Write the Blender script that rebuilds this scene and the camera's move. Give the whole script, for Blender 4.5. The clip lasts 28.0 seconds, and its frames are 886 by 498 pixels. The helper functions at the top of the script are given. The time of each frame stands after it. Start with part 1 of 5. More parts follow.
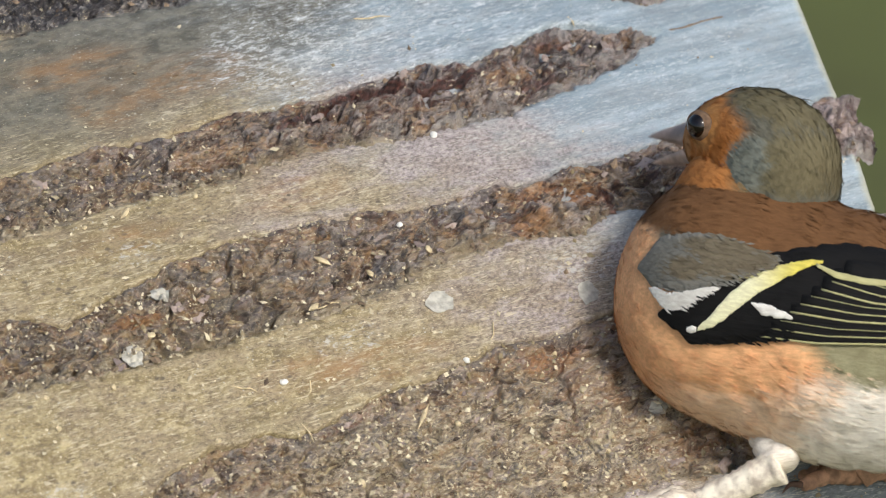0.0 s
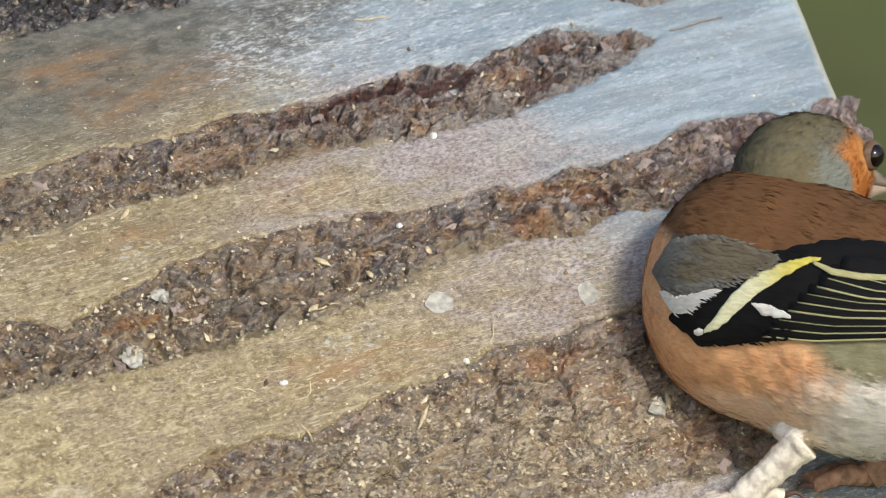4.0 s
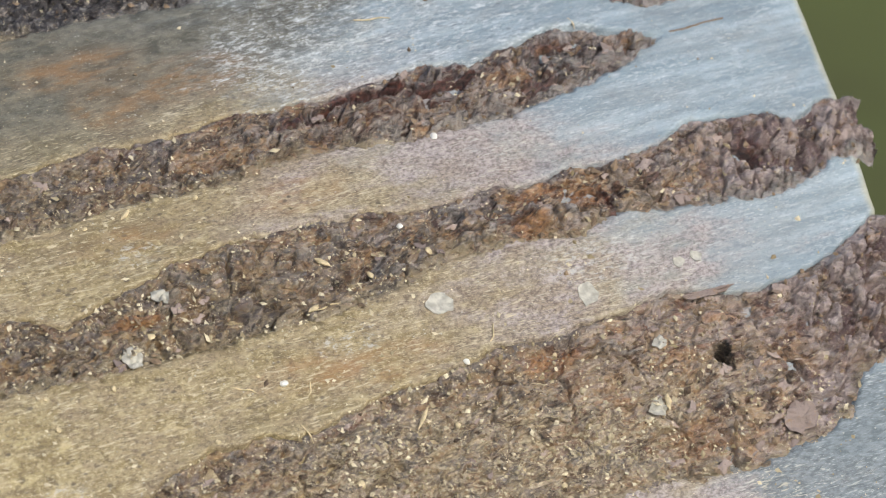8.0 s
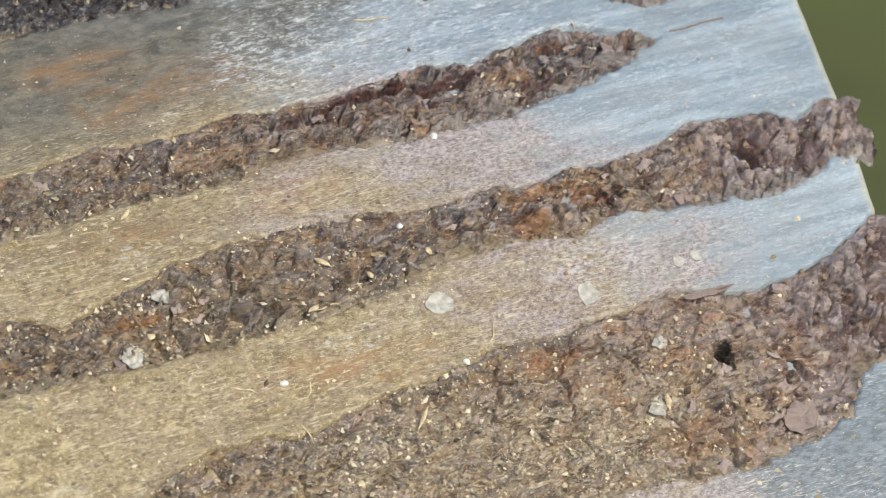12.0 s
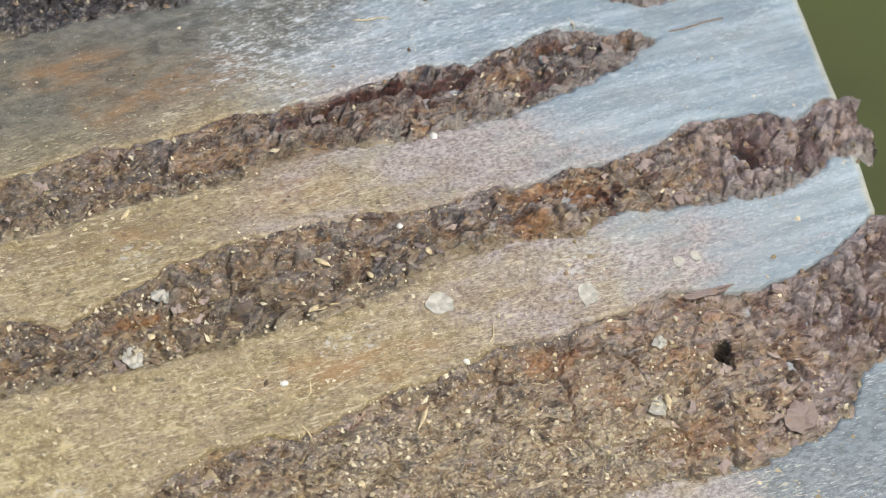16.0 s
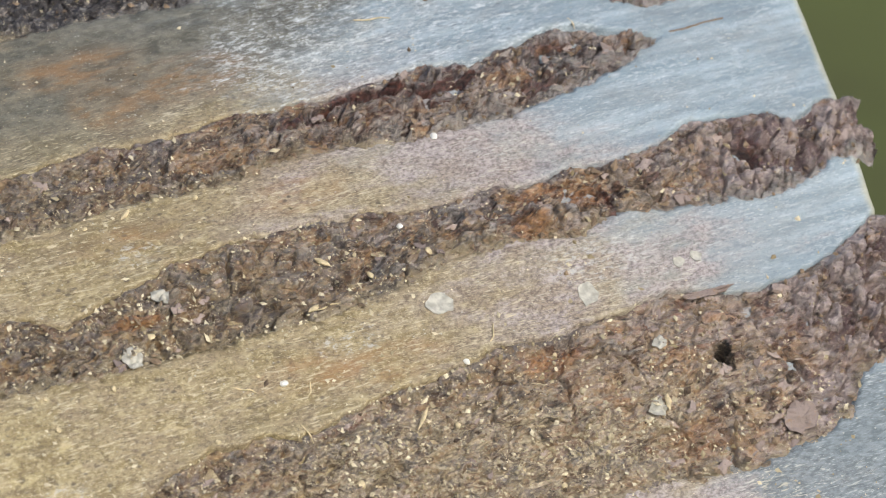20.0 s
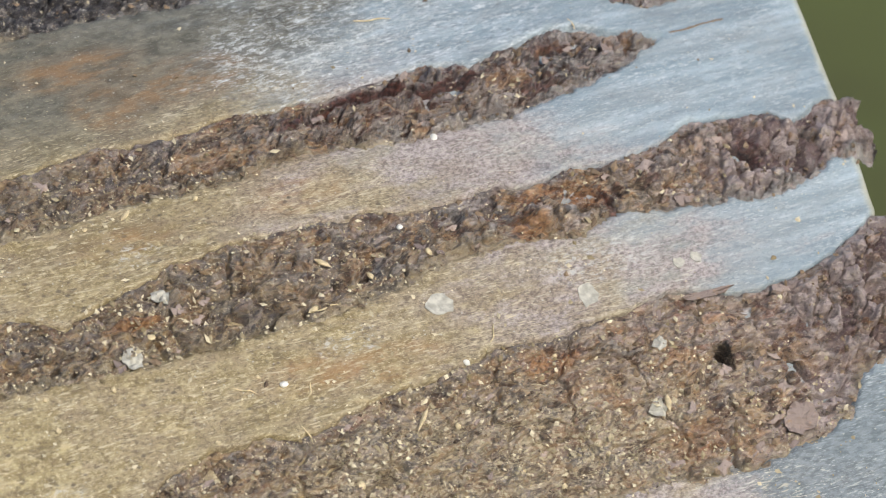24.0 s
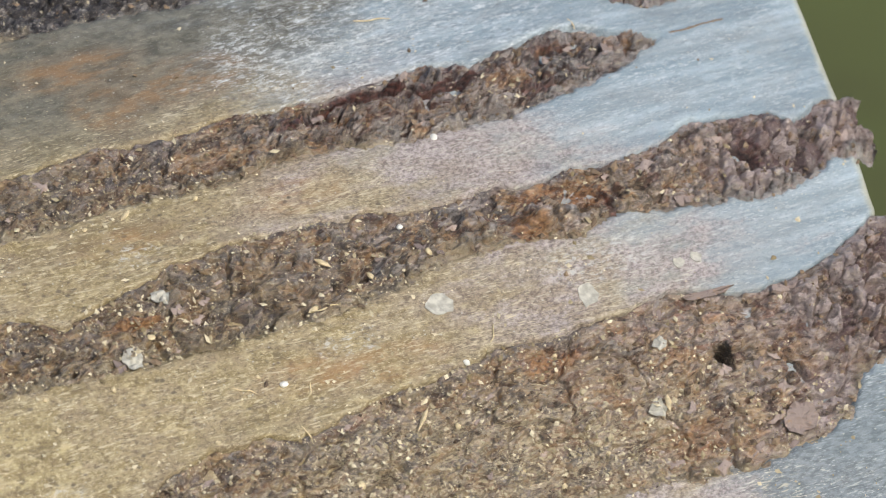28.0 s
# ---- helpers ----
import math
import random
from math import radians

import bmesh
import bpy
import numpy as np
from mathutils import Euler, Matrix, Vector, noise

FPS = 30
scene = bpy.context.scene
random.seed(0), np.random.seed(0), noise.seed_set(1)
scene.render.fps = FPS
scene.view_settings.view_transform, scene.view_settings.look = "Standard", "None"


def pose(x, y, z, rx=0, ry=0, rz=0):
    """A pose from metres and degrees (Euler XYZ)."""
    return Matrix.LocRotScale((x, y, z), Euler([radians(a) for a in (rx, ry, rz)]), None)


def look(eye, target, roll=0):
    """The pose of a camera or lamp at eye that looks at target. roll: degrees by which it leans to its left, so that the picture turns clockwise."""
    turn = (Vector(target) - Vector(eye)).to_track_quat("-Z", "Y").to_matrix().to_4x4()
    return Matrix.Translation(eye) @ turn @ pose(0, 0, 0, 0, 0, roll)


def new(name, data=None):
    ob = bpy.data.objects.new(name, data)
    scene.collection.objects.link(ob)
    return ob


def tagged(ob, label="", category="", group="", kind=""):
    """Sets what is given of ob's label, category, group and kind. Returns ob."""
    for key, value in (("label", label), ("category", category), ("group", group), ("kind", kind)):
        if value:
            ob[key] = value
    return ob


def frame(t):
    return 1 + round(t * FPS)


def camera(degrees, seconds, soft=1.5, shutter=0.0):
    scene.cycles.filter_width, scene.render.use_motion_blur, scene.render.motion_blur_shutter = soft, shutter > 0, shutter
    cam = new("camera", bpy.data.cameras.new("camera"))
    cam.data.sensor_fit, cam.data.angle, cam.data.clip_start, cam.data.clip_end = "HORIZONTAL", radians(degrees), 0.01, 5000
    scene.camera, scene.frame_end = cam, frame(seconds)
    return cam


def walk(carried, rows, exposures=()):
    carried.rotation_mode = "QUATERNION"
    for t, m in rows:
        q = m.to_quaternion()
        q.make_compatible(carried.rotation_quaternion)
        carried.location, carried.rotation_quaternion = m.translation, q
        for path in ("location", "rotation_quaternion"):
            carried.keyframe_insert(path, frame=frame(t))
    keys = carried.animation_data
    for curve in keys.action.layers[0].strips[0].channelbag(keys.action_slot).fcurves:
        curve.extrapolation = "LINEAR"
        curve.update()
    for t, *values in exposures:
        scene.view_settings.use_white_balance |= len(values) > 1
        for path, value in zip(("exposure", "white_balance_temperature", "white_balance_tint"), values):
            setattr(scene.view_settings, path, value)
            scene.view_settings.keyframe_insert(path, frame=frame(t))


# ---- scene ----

# ---- camera and its way: a long lens on a tripod that shakes a little ----
CAM_EYE = Vector((0.0, -2.819078, 1.426060))
CAM_DEG = 2.99399
PX = radians(CAM_DEG) / 1568
CAM_BASE = look(CAM_EYE, (0.0, 0.0, 0.40))
SHAKE = [(0, 0, -2.5), (.5, -3, -2.5), (1, -3, -2.5), (1.5, -4, -2.5), (2, -4, .5), (2.5, -4, 2), (3, -3, .5), (3.5, -1, -1), (5.5, 0, 0),
         (6, -.5, -.5), (6.5, 0, 0), (7, 2, 0), (7.5, 0, -1), (8, 0, 0), (8.5, -1, -1.5), (9, -1, 0), (10, 0, 0)]
SHAKE_LATE = [(11, -1, 0), (12, 0, 0), (12.5, -1, 0), (14.5, -3, 0), (15, -1, -1.5), (15.5, 0, -2), (16, 0, 0), (17, -1, -1), (17.5, -2.5, -1), (18, -3, -2.5),
              (18.5, -6, -1), (19, -4, 0), (19.5, -3, 3), (20, 0, 0), (20.5, 0, 0), (21, 2, 0), (21.5, 0, 3), (23.5, 0, 3), (24, 0, 1.5), (25, 0, 0),
              (26, 0, 0), (26.5, 0, 0), (27, 0, 1.5), (27.5, -.5, 1.5), (28, 0, 1.5)]
cam = camera(CAM_DEG, 28.0, 1.1, 1.0)
cam.data.dof.use_dof, cam.data.dof.focus_distance, cam.data.dof.aperture_fstop = True, 2.995, 36.0
walk(cam, [(t, CAM_BASE @ Euler((dy * PX, dx * PX, 0)).to_matrix().to_4x4()) for t, dx, dy in SHAKE + SHAKE_LATE],
     [(0, -0.09), (7, -0.10), (8, -0.16), (10, -0.05), (12, -0.06), (16, -0.09), (21, -0.12), (24, -0.14), (28, -0.13)])

# ---- daylight ----
SUN_FROM = Vector((0.46, -0.62, 0.62)).normalized()
SUN_EL = math.asin(SUN_FROM.z)
world = bpy.data.worlds.new("sky")
scene.world = world
world.use_nodes = True
wnt = world.node_tree
sky = wnt.nodes.new("ShaderNodeTexSky")
sky.sky_type, sky.sun_disc, sky.dust_density = "NISHITA", False, 2.5
sky.sun_elevation, sky.sun_rotation = SUN_EL, math.atan2(SUN_FROM.x, SUN_FROM.y)
wnt.links.new(sky.outputs[0], wnt.nodes["Background"].inputs[0])
wnt.nodes["Background"].inputs[1].default_value = 0.15
sun = new("sun", bpy.data.lights.new("sun", "SUN"))
sun.data.energy, sun.data.angle, sun.data.color = 2.3, radians(9), (1.0, 0.96, 0.90)
sun.matrix_world = look(SUN_FROM * 20, (0, 0, 0))

# ---- materials ----


class Nodes:
    """Small helper that wires a node material."""

    def __init__(self, name, rough=0.7, spec=0.3):
        self.m = bpy.data.materials.new(name)
        self.m.use_nodes = True
        self.nt = self.m.node_tree
        self.bsdf = self.nt.nodes["Principled BSDF"]
        self.bsdf.inputs["Roughness"].default_value = rough
        self.bsdf.inputs["Specular IOR Level"].default_value = spec
        self.co = self.add("ShaderNodeTexCoord").outputs["Object"]

    def add(self, kind):
        return self.nt.nodes.new(kind)

    def put(self, sock, v):
        if isinstance(v, bpy.types.NodeSocket):
            self.nt.links.new(v, sock)
        elif isinstance(v, (tuple, list)) and len(v) == 3 and sock.type == "RGBA":
            sock.default_value = (*v, 1)
        else:
            sock.default_value = v

    def map(self, scale=(1, 1, 1), rot=(0, 0, 0), loc=(0, 0, 0)):
        n = self.add("ShaderNodeMapping")
        n.inputs["Scale"].default_value, n.inputs["Rotation"].default_value = scale, [radians(a) for a in rot]
        n.inputs["Location"].default_value = loc
        self.put(n.inputs["Vector"], self.co)
        return n.outputs[0]

    def noise(self, vec, scale, detail=4, rough=0.55, dist=0.0, out=0):
        n = self.add("ShaderNodeTexNoise")
        for k, v in (("Vector", vec), ("Scale", scale), ("Detail", detail), ("Roughness", rough), ("Distortion", dist)):
            self.put(n.inputs[k], v)
        return n.outputs[out]

    def voronoi(self, vec, scale, feature="F1", out="Distance", rand=1.0):
        n = self.add("ShaderNodeTexVoronoi")
        n.feature = feature
        self.put(n.inputs["Vector"], vec)
        n.inputs["Scale"].default_value, n.inputs["Randomness"].default_value = scale, rand
        return n.outputs[out]

    def ramp(self, fac, lo, hi, a=0.0, b=1.0):
        n = self.add("ShaderNodeMapRange")
        n.interpolation_type = "SMOOTHSTEP"
        for k, v in (("Value", fac), ("From Min", lo), ("From Max", hi), ("To Min", a), ("To Max", b)):
            self.put(n.inputs[k], v)
        return n.outputs[0]

    def math(self, op, a, b=0.0, c=0.0):
        n = self.add("ShaderNodeMath")
        n.operation = op
        for s, v in zip(n.inputs, (a, b, c)):
            self.put(s, v)
        return n.outputs[0]

    def mix(self, fac, a, b, mode="MIX"):
        n = self.add("ShaderNodeMix")
        n.data_type, n.blend_type = "RGBA", mode
        self.put(n.inputs[0], fac)
        self.put(n.inputs[6], a)
        self.put(n.inputs[7], b)
        return n.outputs[2]

    def xyz(self, vec=None):
        n = self.add("ShaderNodeSeparateXYZ")
        self.put(n.inputs[0], vec or self.co)
        return n.outputs

    def spot(self, centre, radii, wobble=None, amount=0.0):
        """A soft patch round a place: 1 at its centre, 0 outside; wobble makes its edge uneven."""
        m = self.add("ShaderNodeMapping")
        m.vector_type = "TEXTURE"
        m.inputs["Location"].default_value, m.inputs["Scale"].default_value = centre, radii
        self.put(m.inputs["Vector"], self.co)
        ln = self.add("ShaderNodeVectorMath")
        ln.operation = "LENGTH"
        self.put(ln.inputs[0], m.outputs[0])
        d = ln.outputs["Value"]
        if wobble is not None:
            d = self.math("ADD", d, self.math("MULTIPLY", self.math("SUBTRACT", wobble, 0.5), amount))
        return self.ramp(d, 1.25, 0.75)

    def bump(self, height, strength, dist):
        n = self.add("ShaderNodeBump")
        n.inputs["Strength"].default_value, n.inputs["Distance"].default_value = strength, dist
        self.put(n.inputs["Height"], height)
        last = self.bsdf.inputs["Normal"]
        if last.is_linked:
            self.put(n.inputs["Normal"], last.links[0].from_socket)
        self.put(last, n.outputs[0])

    def done(self, color, rough=None):
        self.put(self.bsdf.inputs["Base Color"], color)
        if rough is not None:
            self.put(self.bsdf.inputs["Roughness"], rough)
        return self.m


def plain_mat(name, color, rough=0.6, vary=0.25, scale=900, spec=0.3, bump=0.0003):
    g = Nodes(name, rough, spec)
    n = g.noise(g.co, scale, 4)
    c = g.mix(g.ramp(n, 0.3, 0.7), tuple(v * (1 - vary) for v in color), tuple(min(1, v * (1 + vary)) for v in color))
    g.bump(n, 0.5, bump)
    return g.done(c)


def island_mat(name, low, high, rough=0.6):
    """Loose bits: each one its own shade between two colours."""
    g = Nodes(name, rough, 0.35)
    geo = g.add("ShaderNodeNewGeometry")
    c = g.mix(geo.outputs["Random Per Island"], low, high)
    n = g.noise(g.co, 2500, 3)
    g.bump(n, 0.4, 0.0002)
    return g.done(g.mix(g.ramp(n, 0.35, 0.7, 0, 0.35), c, (0.30, 0.22, 0.12)))


def wood_mat():
    g = Nodes("weathered_wood", 0.6, 0.5)
    x, y, z = g.xyz()
    grain = g.noise(g.map((0.42, 1.0, 1.0)), 1250, 5, 0.7)
    speck = g.noise(g.map((0.75, 1.0, 1.0), loc=(1, 2, 3)), 1500, 5, 0.75)
    streak = g.noise(g.map((0.09, 1.0, 1.0)), 330, 4, 0.6)
    blot = g.noise(g.map((0.6, 1.0, 1.0)), 75, 5, 0.62, 0.6)
    patch = g.noise(g.map((0.5, 1.0, 1.0), loc=(4, 4, 1)), 260, 5, 0.65, 0.6)
    # clean grey weathering towards the cut end, the sky's blue reflection painted in; trodden-in dirt away from it
    side = g.math("ADD", g.math("MULTIPLY", g.math("MAXIMUM", y, -0.012), 0.8), x)
    side = g.math("ADD", side, g.math("MULTIPLY", g.math("SUBTRACT", blot, 0.5), 0.070))
    side = g.math("ADD", side, g.math("MULTIPLY", g.math("SUBTRACT", patch, 0.5), 0.045))
    clean = g.ramp(side, -0.004, 0.056)
    grey = g.mix(g.ramp(streak, 0.32, 0.68), (0.275, 0.35, 0.395), (0.445, 0.545, 0.60))
    grey = g.mix(g.ramp(blot, 0.42, 0.72, 0, 0.5), grey, (0.285, 0.30, 0.305))
    grey = g.mix(g.ramp(grain, 0.57, 0.74, 0, 0.18), grey, (0.48, 0.53, 0.56))
    grey = g.mix(g.ramp(grain, 0.45, 0.30, 0, 0.35), grey, (0.13, 0.16, 0.18))
    grey = g.mix(g.ramp(patch, 0.55, 0.70, 0, 0.5), grey, (0.20, 0.25, 0.285))
    tan = g.mix(g.ramp(patch, 0.38, 0.62), (0.265, 0.205, 0.095), (0.49, 0.405, 0.205))
    tan = g.mix(g.ramp(streak, 0.52, 0.72, 0, 0.5), tan, (0.33, 0.28, 0.18))
    tan = g.mix(g.ramp(speck, 0.54, 0.64, 0, 0.8), tan, (0.68, 0.59, 0.37))
    tan = g.mix(g.ramp(speck, 0.46, 0.36, 0, 0.75), tan, (0.115, 0.088, 0.048))
    tan = g.mix(g.ramp(grain, 0.45, 0.32, 0, 0.5), tan, (0.17, 0.125, 0.07))
    tan = g.mix(g.ramp(blot, 0.50, 0.64, 0, 0.6), tan, (0.215, 0.165, 0.095))
    tan = g.mix(g.ramp(patch, 0.62, 0.72, 0, 0.5), tan, (0.58, 0.50, 0.31))
    long = g.noise(g.map((0.16, 1.0, 1.0), loc=(8, 2, 5)), 520, 4, 0.6, 0.3)
    tan = g.mix(g.ramp(long, 0.58, 0.70, 0, 0.6), tan, (0.58, 0.50, 0.33))
    tan = g.mix(g.ramp(long, 0.42, 0.32, 0, 0.55), tan, (0.19, 0.145, 0.085))
    # dried-on dirt in crumbs and blots
    mott = g.noise(g.map((0.7, 1.0, 1.0), loc=(6, 1, 9)), 420, 6, 0.72, 0.2)
    tan = g.mix(g.ramp(mott, 0.53, 0.66, 0, 0.75), tan, (0.60, 0.50, 0.29))
    tan = g.mix(g.ramp(mott, 0.46, 0.36, 0, 0.8), tan, (0.15, 0.115, 0.06))
    film = g.ramp(g.noise(g.map((0.14, 1.0, 1.0), loc=(1, 7, 3)), 210, 5, 0.7), 0.44, 0.62, 0, 0.65)
    grey = g.mix(film, grey, (0.20, 0.275, 0.325))
    grey = g.mix(g.ramp(mott, 0.56, 0.68, 0, 0.5), grey, (0.52, 0.60, 0.64))
    grey = g.mix(g.ramp(speck, 0.44, 0.34, 0, 0.45), grey, (0.17, 0.21, 0.235))
    col = g.mix(clean, tan, grey)
    # pinkish-grey film in the zone between the two
    rosy = g.ramp(g.noise(g.map((0.4, 1, 1), loc=(3, 1, 0)), 110, 5, 0.6), 0.38, 0.56, 0.2, 0.95)
    mid = g.math("MULTIPLY", rosy, g.math("MULTIPLY", g.ramp(side, -0.034, 0.0), g.ramp(side, 0.062, 0.028)))
    mid = g.math("MULTIPLY", mid, g.ramp(g.math("SUBTRACT", y, g.math("MULTIPLY", x, 0.6)), 0.050, 0.034, 0.15, 1.0))
    col = g.mix(mid, col, g.mix(g.ramp(speck, 0.36, 0.62), (0.20, 0.165, 0.16), (0.52, 0.46, 0.45)))
    # brown juice and dust beside the bark
    at = g.add("ShaderNodeAttribute")
    at.attribute_name = "stain"
    col = g.mix(g.math("MULTIPLY", g.math("MULTIPLY", at.outputs["Fac"], g.ramp(clean, 0.1, 0.9, 1, 0.12)), g.ramp(patch, 0.38, 0.62, 0.0, 0.75)), col, g.mix(g.ramp(speck, 0.36, 0.64), (0.13, 0.095, 0.062), (0.36, 0.28, 0.175)))
    # old grime
    gw = g.noise(g.map((0.3, 1, 1), loc=(5, 5, 0)), 170, 5, 0.65)
    for c, r, k in (((-0.040, 0.066, -0.010), (0.066, 0.020, 0.05), 1.0), ((-0.066, 0.052, -0.006), (0.060, 0.012, 0.05), 0.55), ((-0.004, 0.066, -0.01), (0.030, 0.012, 0.05), 0.75)):
        col = g.mix(g.math("MULTIPLY", g.spot(c, r, gw, 1.3), g.ramp(gw, 0.30, 0.60, 0.5 * k, k)), col, g.mix(g.ramp(mott, 0.38, 0.62), (0.10, 0.095, 0.072), (0.20, 0.19, 0.145)))
    # darker blue-grey wood below the broad strip
    low_dark = g.spot((0.064, -0.058, -0.009), (0.030, 0.014, 0.04), gw, 1.2)
    col = g.mix(g.math("MULTIPLY", low_dark, 0.92), col, g.mix(g.ramp(grain, 0.35, 0.66), (0.115, 0.145, 0.16), (0.24, 0.285, 0.315)))
    # rust-coloured stains
    ow = g.noise(g.map((0.35, 1, 1)), 300, 6, 0.7)
    for c, r in (((-0.0425, 0.0605, -0.009), (0.013, 0.005, 0.02)), ((-0.025, 0.0515, -0.006), (0.014, 0.006, 0.02)), ((-0.0425, 0.0495, -0.006), (0.007, 0.006, 0.02)),
                 ((-0.036, -0.017, 0.0), (0.010, 0.004, 0.02)), ((-0.02, 0.019, 0), (0.010, 0.004, 0.02)), ((-0.020, -0.019, 0), (0.012, 0.004, 0.02)), ((-0.055, 0.019, 0), (0.010, 0.003, 0.02))):
        col = g.mix(g.math("MULTIPLY", g.spot(c, r, ow, 1.6), g.ramp(ow, 0.44, 0.62, 0.1, 0.6)), col, (0.34, 0.185, 0.075))
    # bare, chalky scuffs with bright fibres
    cw = g.noise(g.map((0.45, 1, 1), (0, 0, 50)), 1100, 6, 0.75, 0.6)
    for c, r in (((0.004, 0.052, -0.006), (0.024, 0.015, 0.03)), ((0.001, 0.050, -0.006), (0.006, 0.005, 0.03)), ((-0.012, 0.052, -0.006), (0.007, 0.010, 0.03)), ((-0.0285, -0.0135, 0), (0.004, 0.0025, 0.02)), ((-0.0225, -0.0130, 0), (0.0035, 0.003, 0.02)),
                 ((-0.0545, 0.0155, 0), (0.006, 0.0028, 0.02)), ((-0.090, -0.03, 0), (0.006, 0.005, 0.02)), ((0.027, -0.01, 0), (0.012, 0.005, 0.02)), ((0.060, 0.005, 0), (0.010, 0.004, 0.02))):
        col = g.mix(g.math("MULTIPLY", g.spot(c, r, cw, 0.8), g.ramp(cw, 0.50, 0.64, 0, 0.6)), col, (0.66, 0.68, 0.66))
    calm = g.math("MULTIPLY", g.ramp(y, 0.042, 0.052), g.ramp(x, 0.004, -0.02))
    calm = g.math("SUBTRACT", 1.0, g.math("MULTIPLY", calm, 0.8))
    # fine scratches
    for rot, s in ((48, 1.0), (-58, 0.8), (-25, 1.1), (80, 1.2)):
        sc = g.noise(g.map((0.16, 1, 1), (0, 0, rot)), 2300 * s, 2, 0.4)
        zone = g.ramp(g.noise(g.map((1, 1, 1), loc=(rot, 0, 0)), 70, 3), 0.42, 0.58)
        col = g.mix(g.math("MULTIPLY", g.math("MULTIPLY", g.ramp(sc, 0.63, 0.70, 0, 0.65), zone), g.math("MULTIPLY", calm, g.ramp(clean, 0.5, 1.0, 1.0, 0.55))), col, g.mix(clean, (0.66, 0.58, 0.40), (0.62, 0.67, 0.69)))
    # short bright nicks across the grain, and grit; the wood's glints are painted in as pale flecks
    for rot, s in ((62, 1.0), (112, 1.15), (35, 0.9)):
        nk = g.noise(g.map((0.22, 1, 1), (0, 0, rot), (rot, 3, 1)), 3900 * s, 2, 0.45)
        zone = g.ramp(g.noise(g.map((0.5, 1, 1), loc=(0, rot, 7)), 85, 4, 0.6), 0.46, 0.62, 0.05, 1)
        col = g.mix(g.math("MULTIPLY", g.math("MULTIPLY", g.ramp(nk, 0.61, 0.68, 0, 0.5), zone), calm), col, g.mix(clean, (0.66, 0.58, 0.39), (0.72, 0.76, 0.77)))
    grit = g.noise(g.map((0.7, 1, 1), loc=(9, 2, 2)), 3300, 3, 0.6)
    col = g.mix(g.math("MULTIPLY", g.ramp(grit, 0.63, 0.71, 0, 0.5), g.ramp(clean, 0.2, 0.9, 1.0, 0.35)), col, g.mix(clean, (0.74, 0.66, 0.47), (0.70, 0.74, 0.76)))
    col = g.mix(g.ramp(grit, 0.35, 0.28, 0, 0.5), col, g.mix(clean, (0.075, 0.055, 0.032), (0.11, 0.13, 0.145)))
    # pits and specks
    pit = g.voronoi(g.map((0.6, 1, 1)), 520)
    col = g.mix(g.math("MULTIPLY", g.ramp(pit, 0.24, 0.10), g.math("MULTIPLY", g.ramp(g.noise(g.co, 180, 2), 0.46, 0.60, 0, 0.75), g.ramp(clean, 0.05, 0.6, 1, 0))), col, (0.09, 0.072, 0.055))
    dot = g.voronoi(g.map((0.8, 1, 1), loc=(1, 5, 2)), 800)
    col = g.mix(g.math("MULTIPLY", g.ramp(dot, 0.17, 0.09), g.ramp(g.noise(g.map(loc=(2, 2, 2)), 150, 2), 0.45, 0.6, 0, 0.6)), col, (0.60, 0.60, 0.53))
    # fresh, pale wood along the saw cut
    rim = g.ramp(g.math("ADD", g.math("SUBTRACT", x, g.math("MULTIPLY", y, 0.2)), g.math("MULTIPLY", patch, 0.002)), 0.0838, 0.0862)
    col = g.mix(g.math("MULTIPLY", rim, 0.75), col, (0.62, 0.60, 0.44))
    # lifted white fibres where the wood has been clawed, their glints painted in as white strokes
    claw = g.math("MULTIPLY", g.spot((0.014, 0.048, -0.006), (0.034, 0.022, 0.04), gw, 1.6), g.ramp(mott, 0.40, 0.60, 0.05, 0.8))
    for rot, s in ((70, 1.0), (100, 1.2), (128, 0.85)):
        nk = g.noise(g.map((0.26, 1, 1), (0, 0, rot), (2, rot, 6)), 2100 * s, 2, 0.5)
        col = g.mix(g.math("MULTIPLY", g.ramp(nk, 0.59, 0.66, 0, 0.8), claw), col, (0.74, 0.78, 0.79))
        col = g.mix(g.math("MULTIPLY", g.ramp(nk, 0.40, 0.33, 0, 0.6), claw), col, (0.13, 0.15, 0.16))
    g.bump(grain, 0.3, 0.0005)
    g.bump(speck, 0.35, 0.0006)
    g.bump(mott, 0.4, 0.0012)
    return g.done(col, g.ramp(speck, 0.3, 0.7, 0.34, 0.6))


